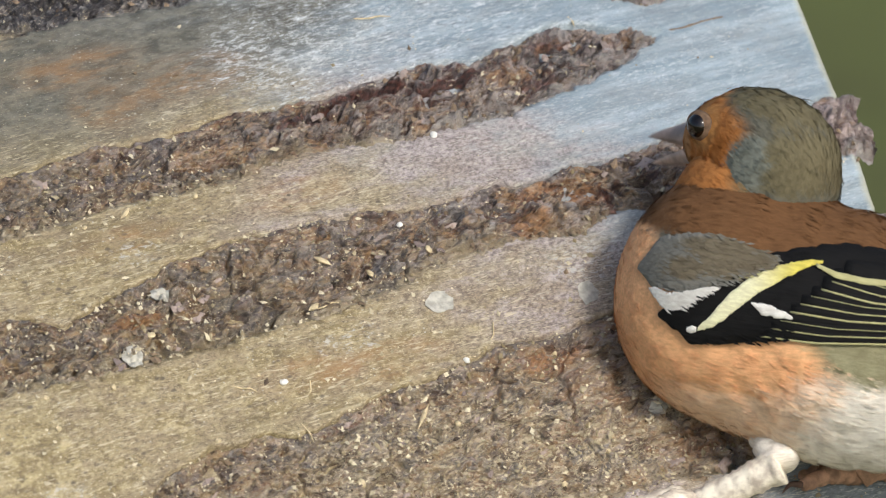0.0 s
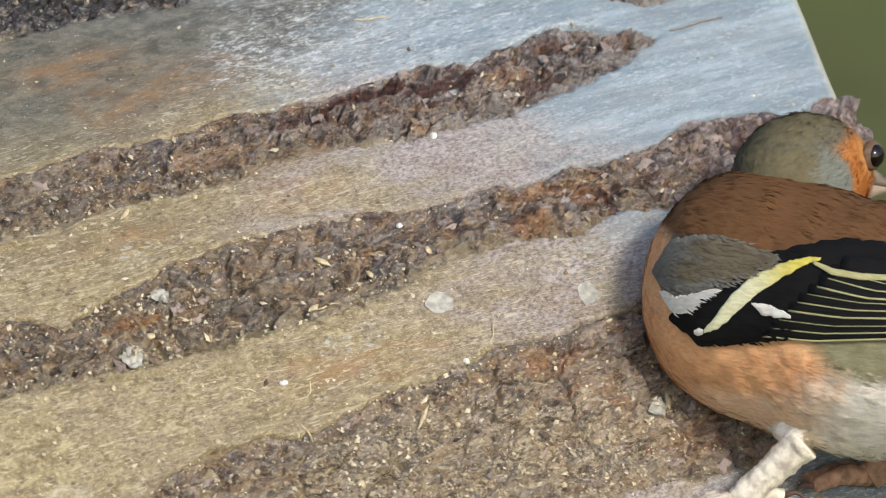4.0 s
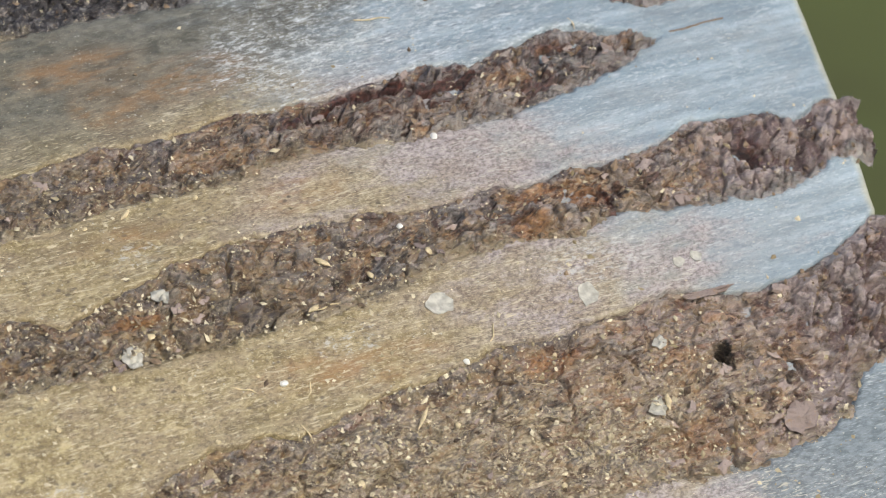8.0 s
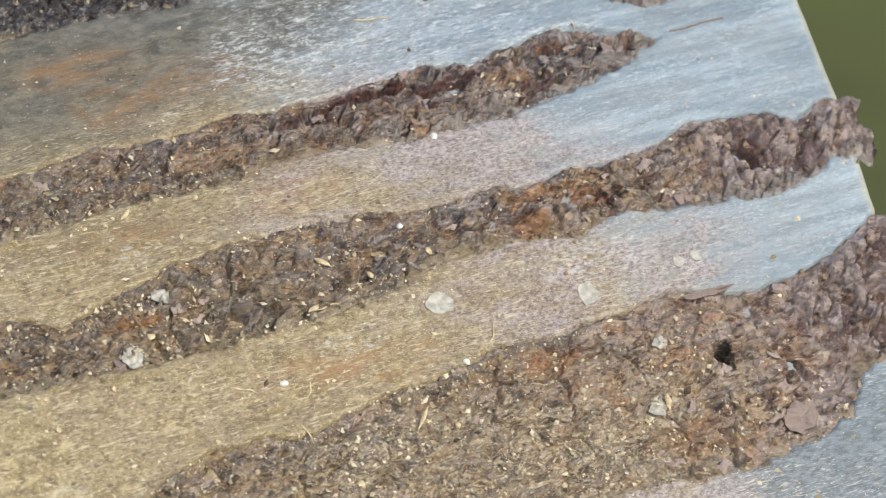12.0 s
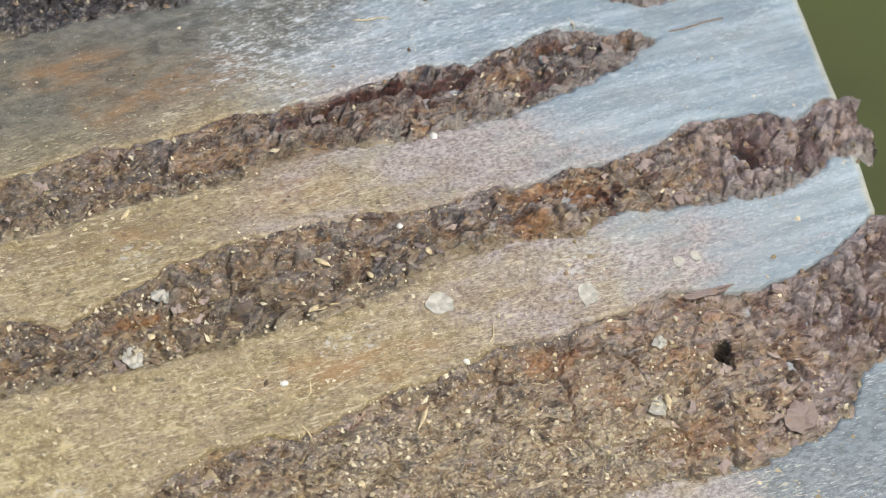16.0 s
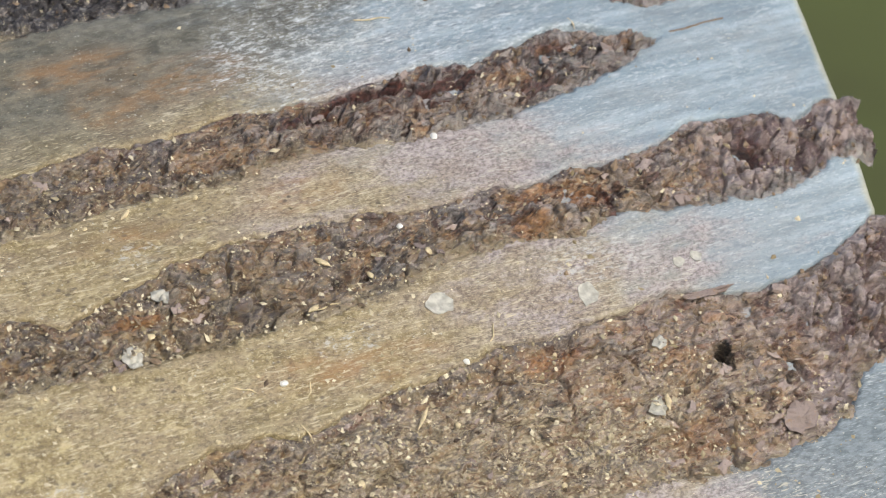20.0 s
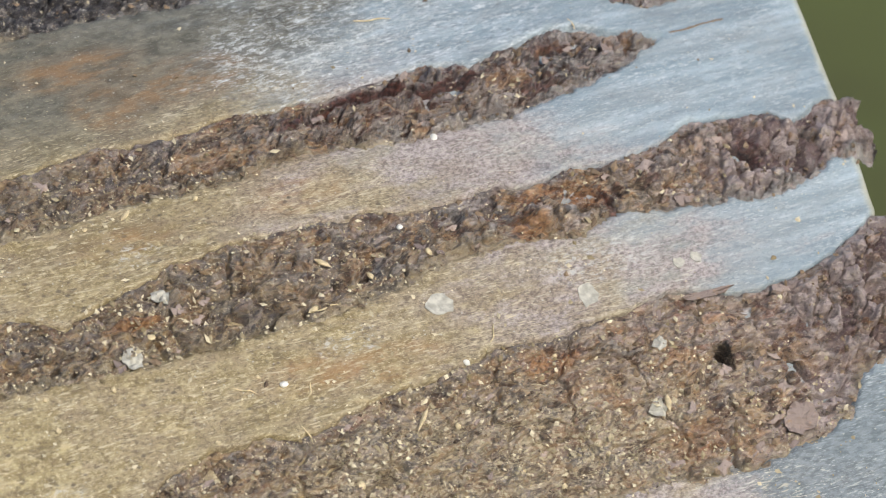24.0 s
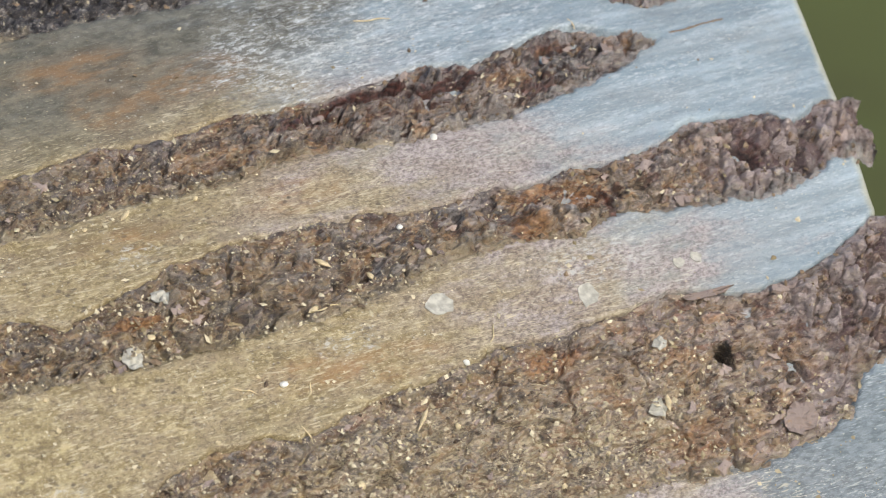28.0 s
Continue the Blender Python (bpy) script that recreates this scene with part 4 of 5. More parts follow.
WING_RISE = 0.12
SCAPULAR = [(31.5, 7.4, 6.8), (28, 13.0, 3.6), (23, 13.6, 2.4), (18, 13.4, 2.6), (12, 11.6, 5.4), (7, 9.6, 8.2)]
SHOULDER = [(28.4, 3.3, 3.0), (27, 2.8, 1.2), (25, 2.2, -.8), (22, 2.5, -.4), (19.5, 3.0, 1.4), (17, 3.4, 3.1)]
COVERTS = [(26, -1.4, -2.1), (22, 1.2, -4.8), (19.5, 3.6, -7.2), (14, 6.2, -7.2), (8, 9.8, -6.8), (2, 11.4, -6.4), (-5, 12.2, -5.5), (-14, 11, -4.3), (-24, 8.6, -2), (-36, 4, 1), (-44, 1.5, 1.0)]
WING_BAR = [(18.2, -4.2, -4.9), (16, -1.8, -4.4), (14, 1.2, -3.0), (11, 4.6, -.2), (8, 6.6, 2.6), (5, 7.8, 4.6), (2, 8.6, 6.4), (0, 8.8, 7.6), (-2, 8.7, 8.2)]
TERTIAL_EDGE = [(-1, 8.2, 7.6), (-5, 6.6, 5.4), (-10, 5.6, 4.4), (-18, 4.8, 3.9), (-28, 3.6, 3.0), (-40, 1.8, 1.5)]
WHITE_SPOT = [(9.2, .7, .4), (7, .5, -1.5), (4.5, -.3, -2.2), (2.6, -1.2, -2.4), (1.4, -2.0, -2.4)]


def build_wing(bird, side):
    wing = part("wing", blob("wing", lambda P: ellipsoid(P, (0, 0, 0), (20, 2.4, 6.0), -6), BLACK_FEATHER, 30, 40), None, "black wing with white and yellow bars")
    me = wing.data
    co = np.empty(len(me.vertices) * 3, dtype=np.float32)
    me.vertices.foreach_get("co", co)
    co = co.reshape(-1, 3)
    co[:, 0] += 0.000
    co[:, 2] += 0.0070
    co[:, 1] += side * (side_y(co[:, 0] * 1000, co[:, 2] * 1000) - 2.2) / 1000
    me.vertices.foreach_set("co", co.ravel())
    wing.parent = bird
    plate("covert", COVERTS, 0.7, BLACK_FEATHER, wing, side, fray=0.9, n=90)
    plate("scapular", SCAPULAR, 0.95, GREY_FEATHER, wing, side, "soft grey shoulder feathers", fray=1.0)
    plate("shoulder_patch", SHOULDER, 1.25, WHITE_FEATHER, wing, side, "white shoulder patch", fray=1.3)
    plate("wing_bar", WING_BAR, 1.1, YELLOW_FEATHER, wing, side, "creamy yellow wing bar", fray=0.9)
    plate("feather_edge", TERTIAL_EDGE, 1.35, EDGE_FEATHER, wing, side, "yellow-green tertial edge", fray=0.3)
    plate("wing_spot", WHITE_SPOT, 1.15, WHITE_FEATHER, wing, side, "white spot", fray=0.7)
    plate("bar_tip", [(20.2, -4.2, -4.9), (19.2, -3.7, -5.3), (18.4, -4.1, -5.0)], 1.1, WHITE_FEATHER, wing, side, "white fleck")
    plate("scapular", [(12, 5.6, 5.2), (10, 6.4, 5.2), (6.5, 6.4, 5.7)], 1.1, EDGE_FEATHER, wing, side, fray=0.3)
    for nm, knots, mat, cnt, lift in (("scapular_barbs", SCAPULAR, GREY_FEATHER, 420, 1.15), ("shoulder_barbs", SHOULDER, WHITE_FEATHER, 200, 1.4), ("covert_barbs", COVERTS[:6], BLACK_FEATHER, 420, 0.85)):
        rng = np.random.default_rng(cnt)
        kx = [k[0] for k in knots][::-1]
        x = rng.uniform(kx[0], kx[-1], cnt)
        top, bot = np.interp(x, kx, [k[1] for k in knots][::-1]), np.interp(x, kx, [k[2] for k in knots][::-1])
        z = 0.95 * (bot + (top - bot) * rng.random(cnt)) + 2.9 + WING_RISE * (17 - x)
        dx, dz = -rng.uniform(1.2, 2.4, cnt), rng.uniform(-0.9, 0.3, cnt)
        hw = rng.uniform(0.15, 0.3, cnt)
        pts = [(x, z, lift), (x + dx * 0.5, z + dz * 0.5 + hw, lift + 0.15), (x + dx, z + dz, lift + 0.2), (x + dx * 0.5, z + dz * 0.5 - hw, lift + 0.15)]
        v = np.stack([np.stack((px, side * (side_y(px, pz) + ly), pz), -1) for px, pz, ly in pts], 1)
        tagged(part(nm, mesh_of(nm, v.reshape(-1, 3) / 1000, np.arange(4 * cnt).reshape(-1, 4), mat), wing), kind="stuff")
    # tertials and flight feathers, each with its pale edge
    for i in range(9):
        x0, z0 = -6.0 + 1.6 * i, 7.6 - 1.55 * i
        x1, z1 = -58 - 2.0 * (4 - abs(i - 4)), 1.0 - 0.55 * i
        wide = 2.7 if i < 3 else 2.0
        at = [x0 + (x1 - x0) * f for f in (0, 0.15, 0.5, 0.85, 1)]
        zc = [z0 + (z1 - z0) * f - 1.0 * math.sin(math.pi * f) for f in (0, 0.15, 0.5, 0.85, 1)]
        half = [wide * f for f in (0.5, 0.95, 0.9, 0.7, 0.15)]
        lift = 1.15 - 0.07 * i
        plate("flight_feather", [(x, z + h, z - h) for x, z, h in zip(at, zc, half)], lift, BLACK_FEATHER, wing, side, fray=0.1, n=30, m=4)
        edge = EDGE_FEATHER
        ew = 0.07 + 0.05 * (i * 7 % 3)
        plate("feather_edge", [(x, z - h + 2 * ew, z - h) for x, z, h in zip(at, zc, half)], lift + 0.25, edge, wing, side, "pale feather edge", thick=0.25, fray=0.05, n=26, m=3)
    return wing


def build_leg(bird, hip, ankle, foot, mat, seed):
    leg = part("leg", tube("leg", [ankle, [(a + b) / 2 for a, b in zip(ankle, foot)], foot], (3.5, 2.7, 2.7), mat, 0.15, 20, 16, seed), bird, "pale leg thick with scaly crust")
    part("thigh", tube("thigh", [hip, [0.5 * a + 0.5 * b for a, b in zip(hip, ankle)], ankle], (4.2, 4.1, 3.4), DOWN, 0.2, 22, 12, seed + 1), leg, "white downy thigh")
    for k, (dx, dy) in enumerate(((10, -4.5), (12, 0.0), (10, 5.0), (-8, 1.0))):
        tip = (foot[0] + dx, foot[1] + dy + 0.3 * dx, foot[2] - 0.8 + 0.02 * dx)
        mid = [(a + b) / 2 for a, b in zip(foot, tip)]
        mid[2] += 1.2
        part("toe", tube("toe", [foot, mid, tip], (2.0, 1.8, 1.2), mat, 0.3, 14, 12, seed + 10 + k), leg)
        s = 1 if dx > 0 else -1
        part("claw", tube("claw", [tip, (tip[0] + 2.2 * s, tip[1], tip[2] + 0.3), (tip[0] + 3.6 * s, tip[1], tip[2] - 1.4)], (0.7, 0.5, 0.12), CLAW, 0, 8, 6), leg, "dark claw")
    return leg


def bill_half(name, mat, top):
    """Half of a stout conical bill from the face to its point."""
    n, m = 14, 13
    t = np.linspace(0, 1, n)[:, None]
    a = np.linspace(0, np.pi, m)[None, :]
    h = (5.4 if top else 4.0) * (1 - t) ** 0.82
    w = 4.5 * (1 - t) ** 0.85
    x = 13 + 13.0 * t + 0 * a
    mid = -4.6 - 2.7 * t - 0.7 * t * t
    y = w * np.cos(a) + 0 * t
    z = mid + (h if top else -h) * np.sin(a) ** 0.8
    v = np.stack((x, y, z), -1).reshape(-1, 3)
    f = grid_faces(n, m)
    lid = np.stack((np.arange(n - 1) * m, np.arange(n - 1) * m + m - 1, np.arange(1, n) * m + m - 1, np.arange(1, n) * m), -1)
    f = np.concatenate((f, lid))
    return mesh_of(name, v / 1000, f if top else f[:, ::-1], mat)


FOOT = Vector((0.0606, -0.0164, 0.3614))


def build_bird():
    bird = new("chaffinch")
    tagged(bird, "male chaffinch with orange breast, black wings and crusty pale legs", "bird")
    body = part("body", blob("body", torso, BODY_MAT, 90, 120, 0.8), bird, "orange-pink breast, cream belly and chestnut back")
    plumage("plumage", body.data, BODY_MAT, body, 16000, 5, 2.6, 0.40, 0.05, 19.0, lambda p: ~((p[:, 0] > -32) & (p[:, 0] < 29) & (p[:, 2] > -4.5) & (p[:, 2] < 15.5 - 0.18 * np.abs(p[:, 0])) & (np.abs(p[:, 1]) > 8)))
    wings = [build_wing(bird, 1), build_wing(bird, -1)]
    tail = part("tail", blob("tail", lambda P: ellipsoid(P, (0, 0, 0), (14, 7, 3.5)), BLACK_FEATHER, 24, 32), bird, "dark forked tail")
    tail.data.transform(Matrix.Translation((-0.058, 0, -0.004)))
    for i in range(6):
        y = (i - 2.5) * 2.6
        me = blob("tail_feather", lambda P: ellipsoid(P, (0, 0, 0), (32, 2.4, 0.6)), WHITE_FEATHER if i in (0, 5) else BLACK_FEATHER, 20, 16)
        me.transform(Matrix.Translation((-0.086 - 0.004 * abs(i - 2.5) / 2.5, y / 1000, -0.007 - 0.0004 * (i % 2))) @ Matrix.Rotation(radians(1.6 * (2.5 - i)), 4, "Z"))
        part("tail_feather", me, tail)
    head = part("head", blob("head", skull, HEAD_MAT, 72, 96, 0.5), bird, "rusty orange face under a slate-grey crown")
    plumage("plumage", head.data, HEAD_MAT, head, 9000, 6, 1.6, 0.30, 0.04, 11.0, lambda p: ((p[:, 0] - 7.9) ** 2 + (p[:, 2] - 2.2) ** 2 > 11) & (p[:, 0] < 14.5))
    for s in (1, -1):
        eye = blob("eye", lambda P: ellipsoid(P, (0, 0, 0), (2.2, 2.0, 2.25)), EYE_MAT, 24, 32)
        eye.transform(Matrix.Translation((0.0079, s * 0.0093, 0.0022)))
        part("eye", eye, head, "glossy black eye")
        ring = blob("eyelid", lambda P: ellipsoid(P, (0, 0, 0), (2.85, 1.5, 2.75)), LID_MAT, 20, 28)
        ring.transform(Matrix.Translation((0.0079, s * 0.0091, 0.0022)))
        part("eyelid", ring, head)
    part("upper_bill", bill_half("upper_bill", BILL_TOP, True), head, "greyish horn upper bill")
    jaw = part("lower_bill", bill_half("lower_bill", BILL_MAT, False), head, "pinkish horn lower bill")
    neck = [part("neck", blob("neck", neck_field, NECK_MAT, 40, 56, 0.6), bird, "grey nape over an orange throat") for _ in range(2)]
    for piece in neck:
        plumage("plumage", piece.data, NECK_MAT, piece, 4200, 7, 2.0, 0.32, 0.04, 13.5)
    near_leg = build_leg(bird, (-6.5, -1.0, 15), (-9.0, 6.5, 6.6), (4.5, 5.3, -1.4), CRUST, 3)
    far_leg = build_leg(bird, (-18, -7, 20), (-25, -6, 8), (-15, -6, 0.8), CRUST_TAN, 23)
    return bird, body, wings, tail, head, jaw, neck, near_leg, far_leg


BIRD = build_bird()

# ---- loose bits on the log ----


def scatter(name, count, seed, place, size, mat, label, category, flat=0.5):
    """Many small angular crumbs in one mesh, lying on the log."""
    rng = np.random.default_rng(seed)
    base = np.array([(1, 0, 0), (0, 1, 0), (-1, 0, 0), (0, -1, 0), (0, 0, 1), (0, 0, -1)], dtype=float)
    tri = np.array([(0, 1, 4), (1, 2, 4), (2, 3, 4), (3, 0, 4), (1, 0, 5), (2, 1, 5), (3, 2, 5), (0, 3, 5)])
    s, a = place(rng, count)
    h = surface_height(s, a)
    n = len(s)
    r = size[0] + (size[1] - size[0]) * rng.random(n) ** 2.2
    v = base[None] * (0.6 + 0.8 * rng.random((n, 6, 1)))
    long = 1 + 1.3 * rng.random(n) ** 2
    v = v * np.stack((long, np.ones(n), np.full(n, flat)), -1)[:, None, :]
    spin = rng.random(n) * 6.283
    tilt = (rng.random(n) - 0.5) * 1.4
    x = v[..., 0] * np.cos(tilt)[:, None] - v[..., 2] * np.sin(tilt)[:, None]
    z = v[..., 0] * np.sin(tilt)[:, None] + v[..., 2] * np.cos(tilt)[:, None]
    y = v[..., 1]
    x, y = x * np.cos(spin)[:, None] - y * np.sin(spin)[:, None], x * np.sin(spin)[:, None] + y * np.cos(spin)[:, None]
    P = on_log(s[:, None] + r[:, None] * x, a[:, None] + r[:, None] * y, h[:, None] + r[:, None] * (z + 0.25))
    f = (tri[None] + 6 * np.arange(n)[:, None, None]).reshape(-1, 3)
    ob = new(name, mesh_of(name, P.reshape(-1, 3), f, mat, False))
    ob.matrix_world = LOG_M
    return tagged(ob, label, category, kind="stuff")


def surface_height(s, a):
    """Height of wood or bark over the trunk's face."""
    out = wood_height(s, a)
    for key, (up, lo) in STRIPS.items():
        u, v = edges_of(key, s)
        inside = (u - a > 0.3) & (a - v > 0.1) & (s > up[0][0]) & (s < up[-1][0])
        out = np.where(inside, np.maximum(out, bark_height(s, a, u - a, a - v)), out)
    return out


def spread(rng, n, want):
    """Places over the log's face, denser where want(s, a, depth) is high."""
    s, a = rng.uniform(-105, 84, n * 8), rng.uniform(-70, 95, n * 8)
    k = rng.random(n * 8) < want(s, a, depth_in(s, a))
    return s[k][:n], a[k][:n]


def dusty(s, a, d):
    w = step(s + 1.1 * a + 30 * fbm(s * 0.04, a * 0.06, 200, 2), 40, -40)
    w = 0.015 + 0.75 * w * (0.16 + 0.84 * (d > 0)) + 0.30 * (d > 1) * step(s, 75, 30) + 0.5 * (d > 0) * (a < -22) * step(s, 45, 5) + 0.35 * (d > 0) * (a < -36) * step(s, 30, 0)
    return w * (0.35 + 0.65 * step(fbm(s * 0.12, a * 0.15, 210, 3), -0.35, 0.45))


scatter("seed_crumbs", 3800, 1, lambda g, n: spread(g, n, dusty), (0.10, 0.52), CRUMB, "pale crumbs of broken bird seed strewn over the log", "crumbs")
scatter("seed_meal", 8000, 2, lambda g, n: spread(g, n, dusty), (0.08, 0.24), CRUMB, "fine pale meal of seeds dusted on the log", "crumbs")
scatter("bark_crumbs", 1500, 3, lambda g, n: spread(g, n, lambda s, a, d: 0.008 + 0.95 * (d > 0.5)), (0.18, 0.7), CHIP, "dark loose crumbs of bark on the log", "bark crumbs", 0.7)


def flake(name, s, a, pts, mat, label, category, lift=0.35, curl=0.5, turn=0.0):
    """A thin curled flake lying on the log, by its outline in mm."""
    fine = []
    for i, (x, y) in enumerate(pts):
        x2, y2 = pts[(i + 1) % len(pts)]
        for f in (0, 0.34, 0.67):
            wob = 1 + 0.22 * noise.noise(Vector((x + (x2 - x) * f + s, y + (y2 - y) * f + a, 3.7)))
            fine.append(((x + (x2 - x) * f) * wob, (y + (y2 - y) * f) * wob))
    pts = fine
    n = len(pts)
    c, sn = math.cos(radians(turn)), math.sin(radians(turn))
    P = [(x * c - y * sn, x * sn + y * c) for x, y in pts]
    rings = []
    for k in (1.0, 0.66, 0.33):
        rings += [(x * k, y * k) for x, y in P]
    rings.append((0.0, 0.0))
    rings = np.array(rings)
    S, A = s + rings[:, 0], a + rings[:, 1]
    span = max(math.hypot(x, y) for x, y in P)
    bend = curl * (rings[:, 0] ** 2 + rings[:, 1] ** 2) / span ** 2 + 0.12 * vnoise(S * 1.7, A * 1.7, 301)
    H = float(np.max(surface_height(S[:n], A[:n]))) * 0.4 + 0.6 * surface_height(S, A) + lift
    top, low = on_log(S, A, H + bend), on_log(S, A, H + bend - 0.22)
    f = []
    for k in range(2):
        for i in range(n):
            j = (i + 1) % n
            f += [(k * n + i, k * n + j, (k + 1) * n + j), (k * n + i, (k + 1) * n + j, (k + 1) * n + i)]
    f += [(2 * n + i, 2 * n + (i + 1) % n, 3 * n) for i in range(n)]
    f = np.array(f)
    m = len(rings)
    wall = [(i, i + m, (i + 1) % n + m) for i in range(n)] + [(i, (i + 1) % n + m, (i + 1) % n) for i in range(n)]
    ob = new(name, mesh_of(name, np.concatenate((top, low)), np.concatenate((f, f[:, ::-1] + m, np.array(wall))), mat, False))
    ob.matrix_world = LOG_M
    return tagged(ob, label, category, "husks on the log")


def husk_outline(r, seed, k=6):
    rng = random.Random(seed)
    return [(r * (0.7 + 0.5 * rng.random()) * math.cos(6.283 * i / k), r * (0.7 + 0.5 * rng.random()) * math.sin(6.283 * i / k)) for i in range(k)]


for s, a, r, seed in ((-5.6, -10.4, 2.9, 4), (21.3, -16.6, 2.3, 5), (44.5, -14.7, 1.2, 6), (40.8, -15.0, 1.4, 7), (24.6, -41.0, 2.0, 8), (30.1, -29.1, 1.4, 9), (-54.5, 5.9, 1.7, 10), (-65.4, -5.1, 2.4, 11)):
    flake("seed_husk", s, a, husk_outline(r, seed), HUSK, "thin pale husk of a seed lying on the log", "seed husk", 0.05, 0.25)


def grain(name, s, a, size, turn, mat, label, category, group, seed):
    """A small uneven kernel or splinter lying on the log, size as half length, half width and half height."""
    rng = random.Random(seed)
    skew = [rng.uniform(0.75, 1.25) for _ in range(3)]

    def field(P):
        return smin(ellipsoid(P, (0, 0, 0), [v * k for v, k in zip(size, skew)]), ellipsoid(P, (size[0] * 0.4, size[1] * 0.3, 0), [v * 0.6 for v in size], 10), 0.3)
    me = blob(name, field, mat, 7, 9, 0.5 * size[1])
    me.polygons.foreach_set("use_smooth", np.zeros(len(me.polygons), dtype=bool))
    h = float(surface_height(np.array([s]), np.array([a]))[0])
    p = on_log(np.array([s]), np.array([a]), h + size[2] * 0.6)[0]
    ob = new(name, me)
    ob.matrix_world = LOG_M @ Matrix.Translation(p) @ pose(0, 0, 0, -math.degrees(a / R), 0, 0) @ pose(0, 0, 0, rng.uniform(-12, 12), rng.uniform(-12, 12), turn)
    return tagged(ob, label, category, group)


WHITE_SEEDS = [(-41.3, -17.8, 0.75), (-5.1, 7.1, 0.7), (10.5, 23.6, 0.75), (-6.7, -23.1, 0.7), (-7.7, 35.3, 0.6), (-58.2, -25.4, 0.55), (-85.1, -14.9, 0.6), (-71.8, -10, 0.7), (-84.6, -8.4, 0.6), (-60.6, -2.1, 0.85),
               (-60.5, 23.8, 0.5), (-38, 24.2, 0.6), (-12.9, -33.7, 0.6), (11.5, -24.9, 0.5), (1.7, -49.8, 0.7), (-4.8, -45, 0.8), (12, -46.1, 0.55), (-35.9, -40, 0.9), (-45.2, -15, 0.5)]
for i, (s, a, r) in enumerate(WHITE_SEEDS):
    grain("seed_kernel", s, a, (r * 0.95, r * 0.75, r * 0.5), 37 * i, SEED if i < 4 else STRAW, "broken white seed kernel on the log" if i < 4 else "cream seed kernel on the log", "seed", "kernels on the log", i)
for i, (s, a, l, w, turn) in enumerate(((-22.6, 4.0, 1.7, 0.55, -49), (-49.5, -2.7, 1.6, 0.7, -108), (-18.6, -30.6, 2.9, 0.5, 44), (-28.9, -5, 1.6, 0.4, 20), (26.9, -40.2, 1.6, 0.6, 70), (-17.5, -1.7, 0.9, 0.4, 10),
                                       (-14.6, -0.6, 0.9, 0.45, -60), (-3.4, -0.1, 0.9, 0.5, -80), (-52, 24.5, 1.3, 0.5, 30), (-62, -4.6, 1.2, 0.5, 0))):
    grain("wood_splinter", s, a, (l, w, 0.4), turn, STRAW, "pale yellow splinter lying on the log", "splinter", "splinters on the log", 50 + i)
for i, (s, a, l, turn) in enumerate(((14.8, 54.2, 6.4, -11), (-48.5, -17, 4.0, -25), (48.3, 40.4, 2.2, -92), (0.7, -18.8, 4.2, 60), (-26.9, -5.6, 5.2, 5), (-41.3, -28.3, 3.4, -80), (-37, -20, 3.4, 62))):
    c, sn = math.cos(radians(turn)), math.sin(radians(turn))
    k = np.linspace(-0.5, 0.5, 4)
    S, A = s + l * k * c + 0.25 * np.cos(k * 7), a + l * k * sn + 0.25 * np.sin(k * 9)
    hh = max(0.15, float(np.max(surface_height(S, A))) * 0.7) + 0.1
    ob = new("straw", tube("straw", on_log(S, A, hh) * 1000, (0.12, 0.16, 0.15, 0.08), STRAW, 0.3, 7, 5, i))
    ob.matrix_world = LOG_M
    tagged(ob, "thin pale straw fibre lying on the log", "straw", "straws on the log")


# a thin tail of bark that runs on from the tip of the second strip
tail_s = np.array([64.5, 68.0, 71.5, 75.5])
tail_a = np.array([32.9, 32.7, 33.0, 32.8])
sliver = new("bark_sliver", tube("bark_sliver", on_log(tail_s, tail_a, wood_height(tail_s, tail_a) - 0.02) * 1000, (0.12, 0.2, 0.14, 0.22), CHIP, 0.9, 7, 8, 3))
sliver.matrix_world = LOG_M
tagged(sliver, "thin brown sliver of bark stuck to the peeled wood", "bark sliver")


def build_plates():
    """Loose plates and knobs of bark that stand off the strips, one object each on a few shared meshes."""
    rng = random.Random(77)
    shapes = []
    for k in range(7):
        sz = (1.0, rng.uniform(0.55, 0.9), rng.uniform(0.14, 0.22))
        me = blob("bark_plate", lambda P: ellipsoid(P, (0, 0, 0), sz), PLATE, 7, 9)
        co = np.empty(len(me.vertices) * 3, dtype=np.float32)
        me.vertices.foreach_get("co", co)
        co = co.reshape(-1, 3)
        co *= 1 + 1.3 * np.array([noise.noise(Vector(v) * 1900 + Vector((k * 5, 0, 0))) for v in co])[:, None]
        me.vertices.foreach_set("co", co.ravel())
        me.polygons.foreach_set("use_smooth", np.zeros(len(me.polygons), dtype=bool))
        shapes.append(me)
    s = np.array([rng.uniform(-100, 86) for _ in range(1600)])
    a = np.array([rng.uniform(-58, 74) for _ in range(1600)])
    keep = (depth_in(s, a) > 1.3) & (s < 62) & np.array([rng.random() < (0.3 if v < 30 else 0.8) for v in s])
    s, a = s[keep][:80], a[keep][:80]
    for s1, a1, h in zip(s, a, surface_height(s, a)):
        size = rng.uniform(0.8, 1.8) * (1.4 if s1 > 45 else 1.0)
        p = on_log(s1, a1, h - 0.05 * size)
        m = Matrix.Translation(p) @ pose(0, 0, 0, -math.degrees(a1 / R), 0, 0) @ pose(0, 0, 0, rng.uniform(-14, 14), rng.uniform(-14, 14), rng.uniform(-40, 40) + (70 if s1 > 60 else 0))
        part("bark_plate", rng.choice(shapes), log, "", m @ Matrix.Diagonal((size, size, size, 1)))


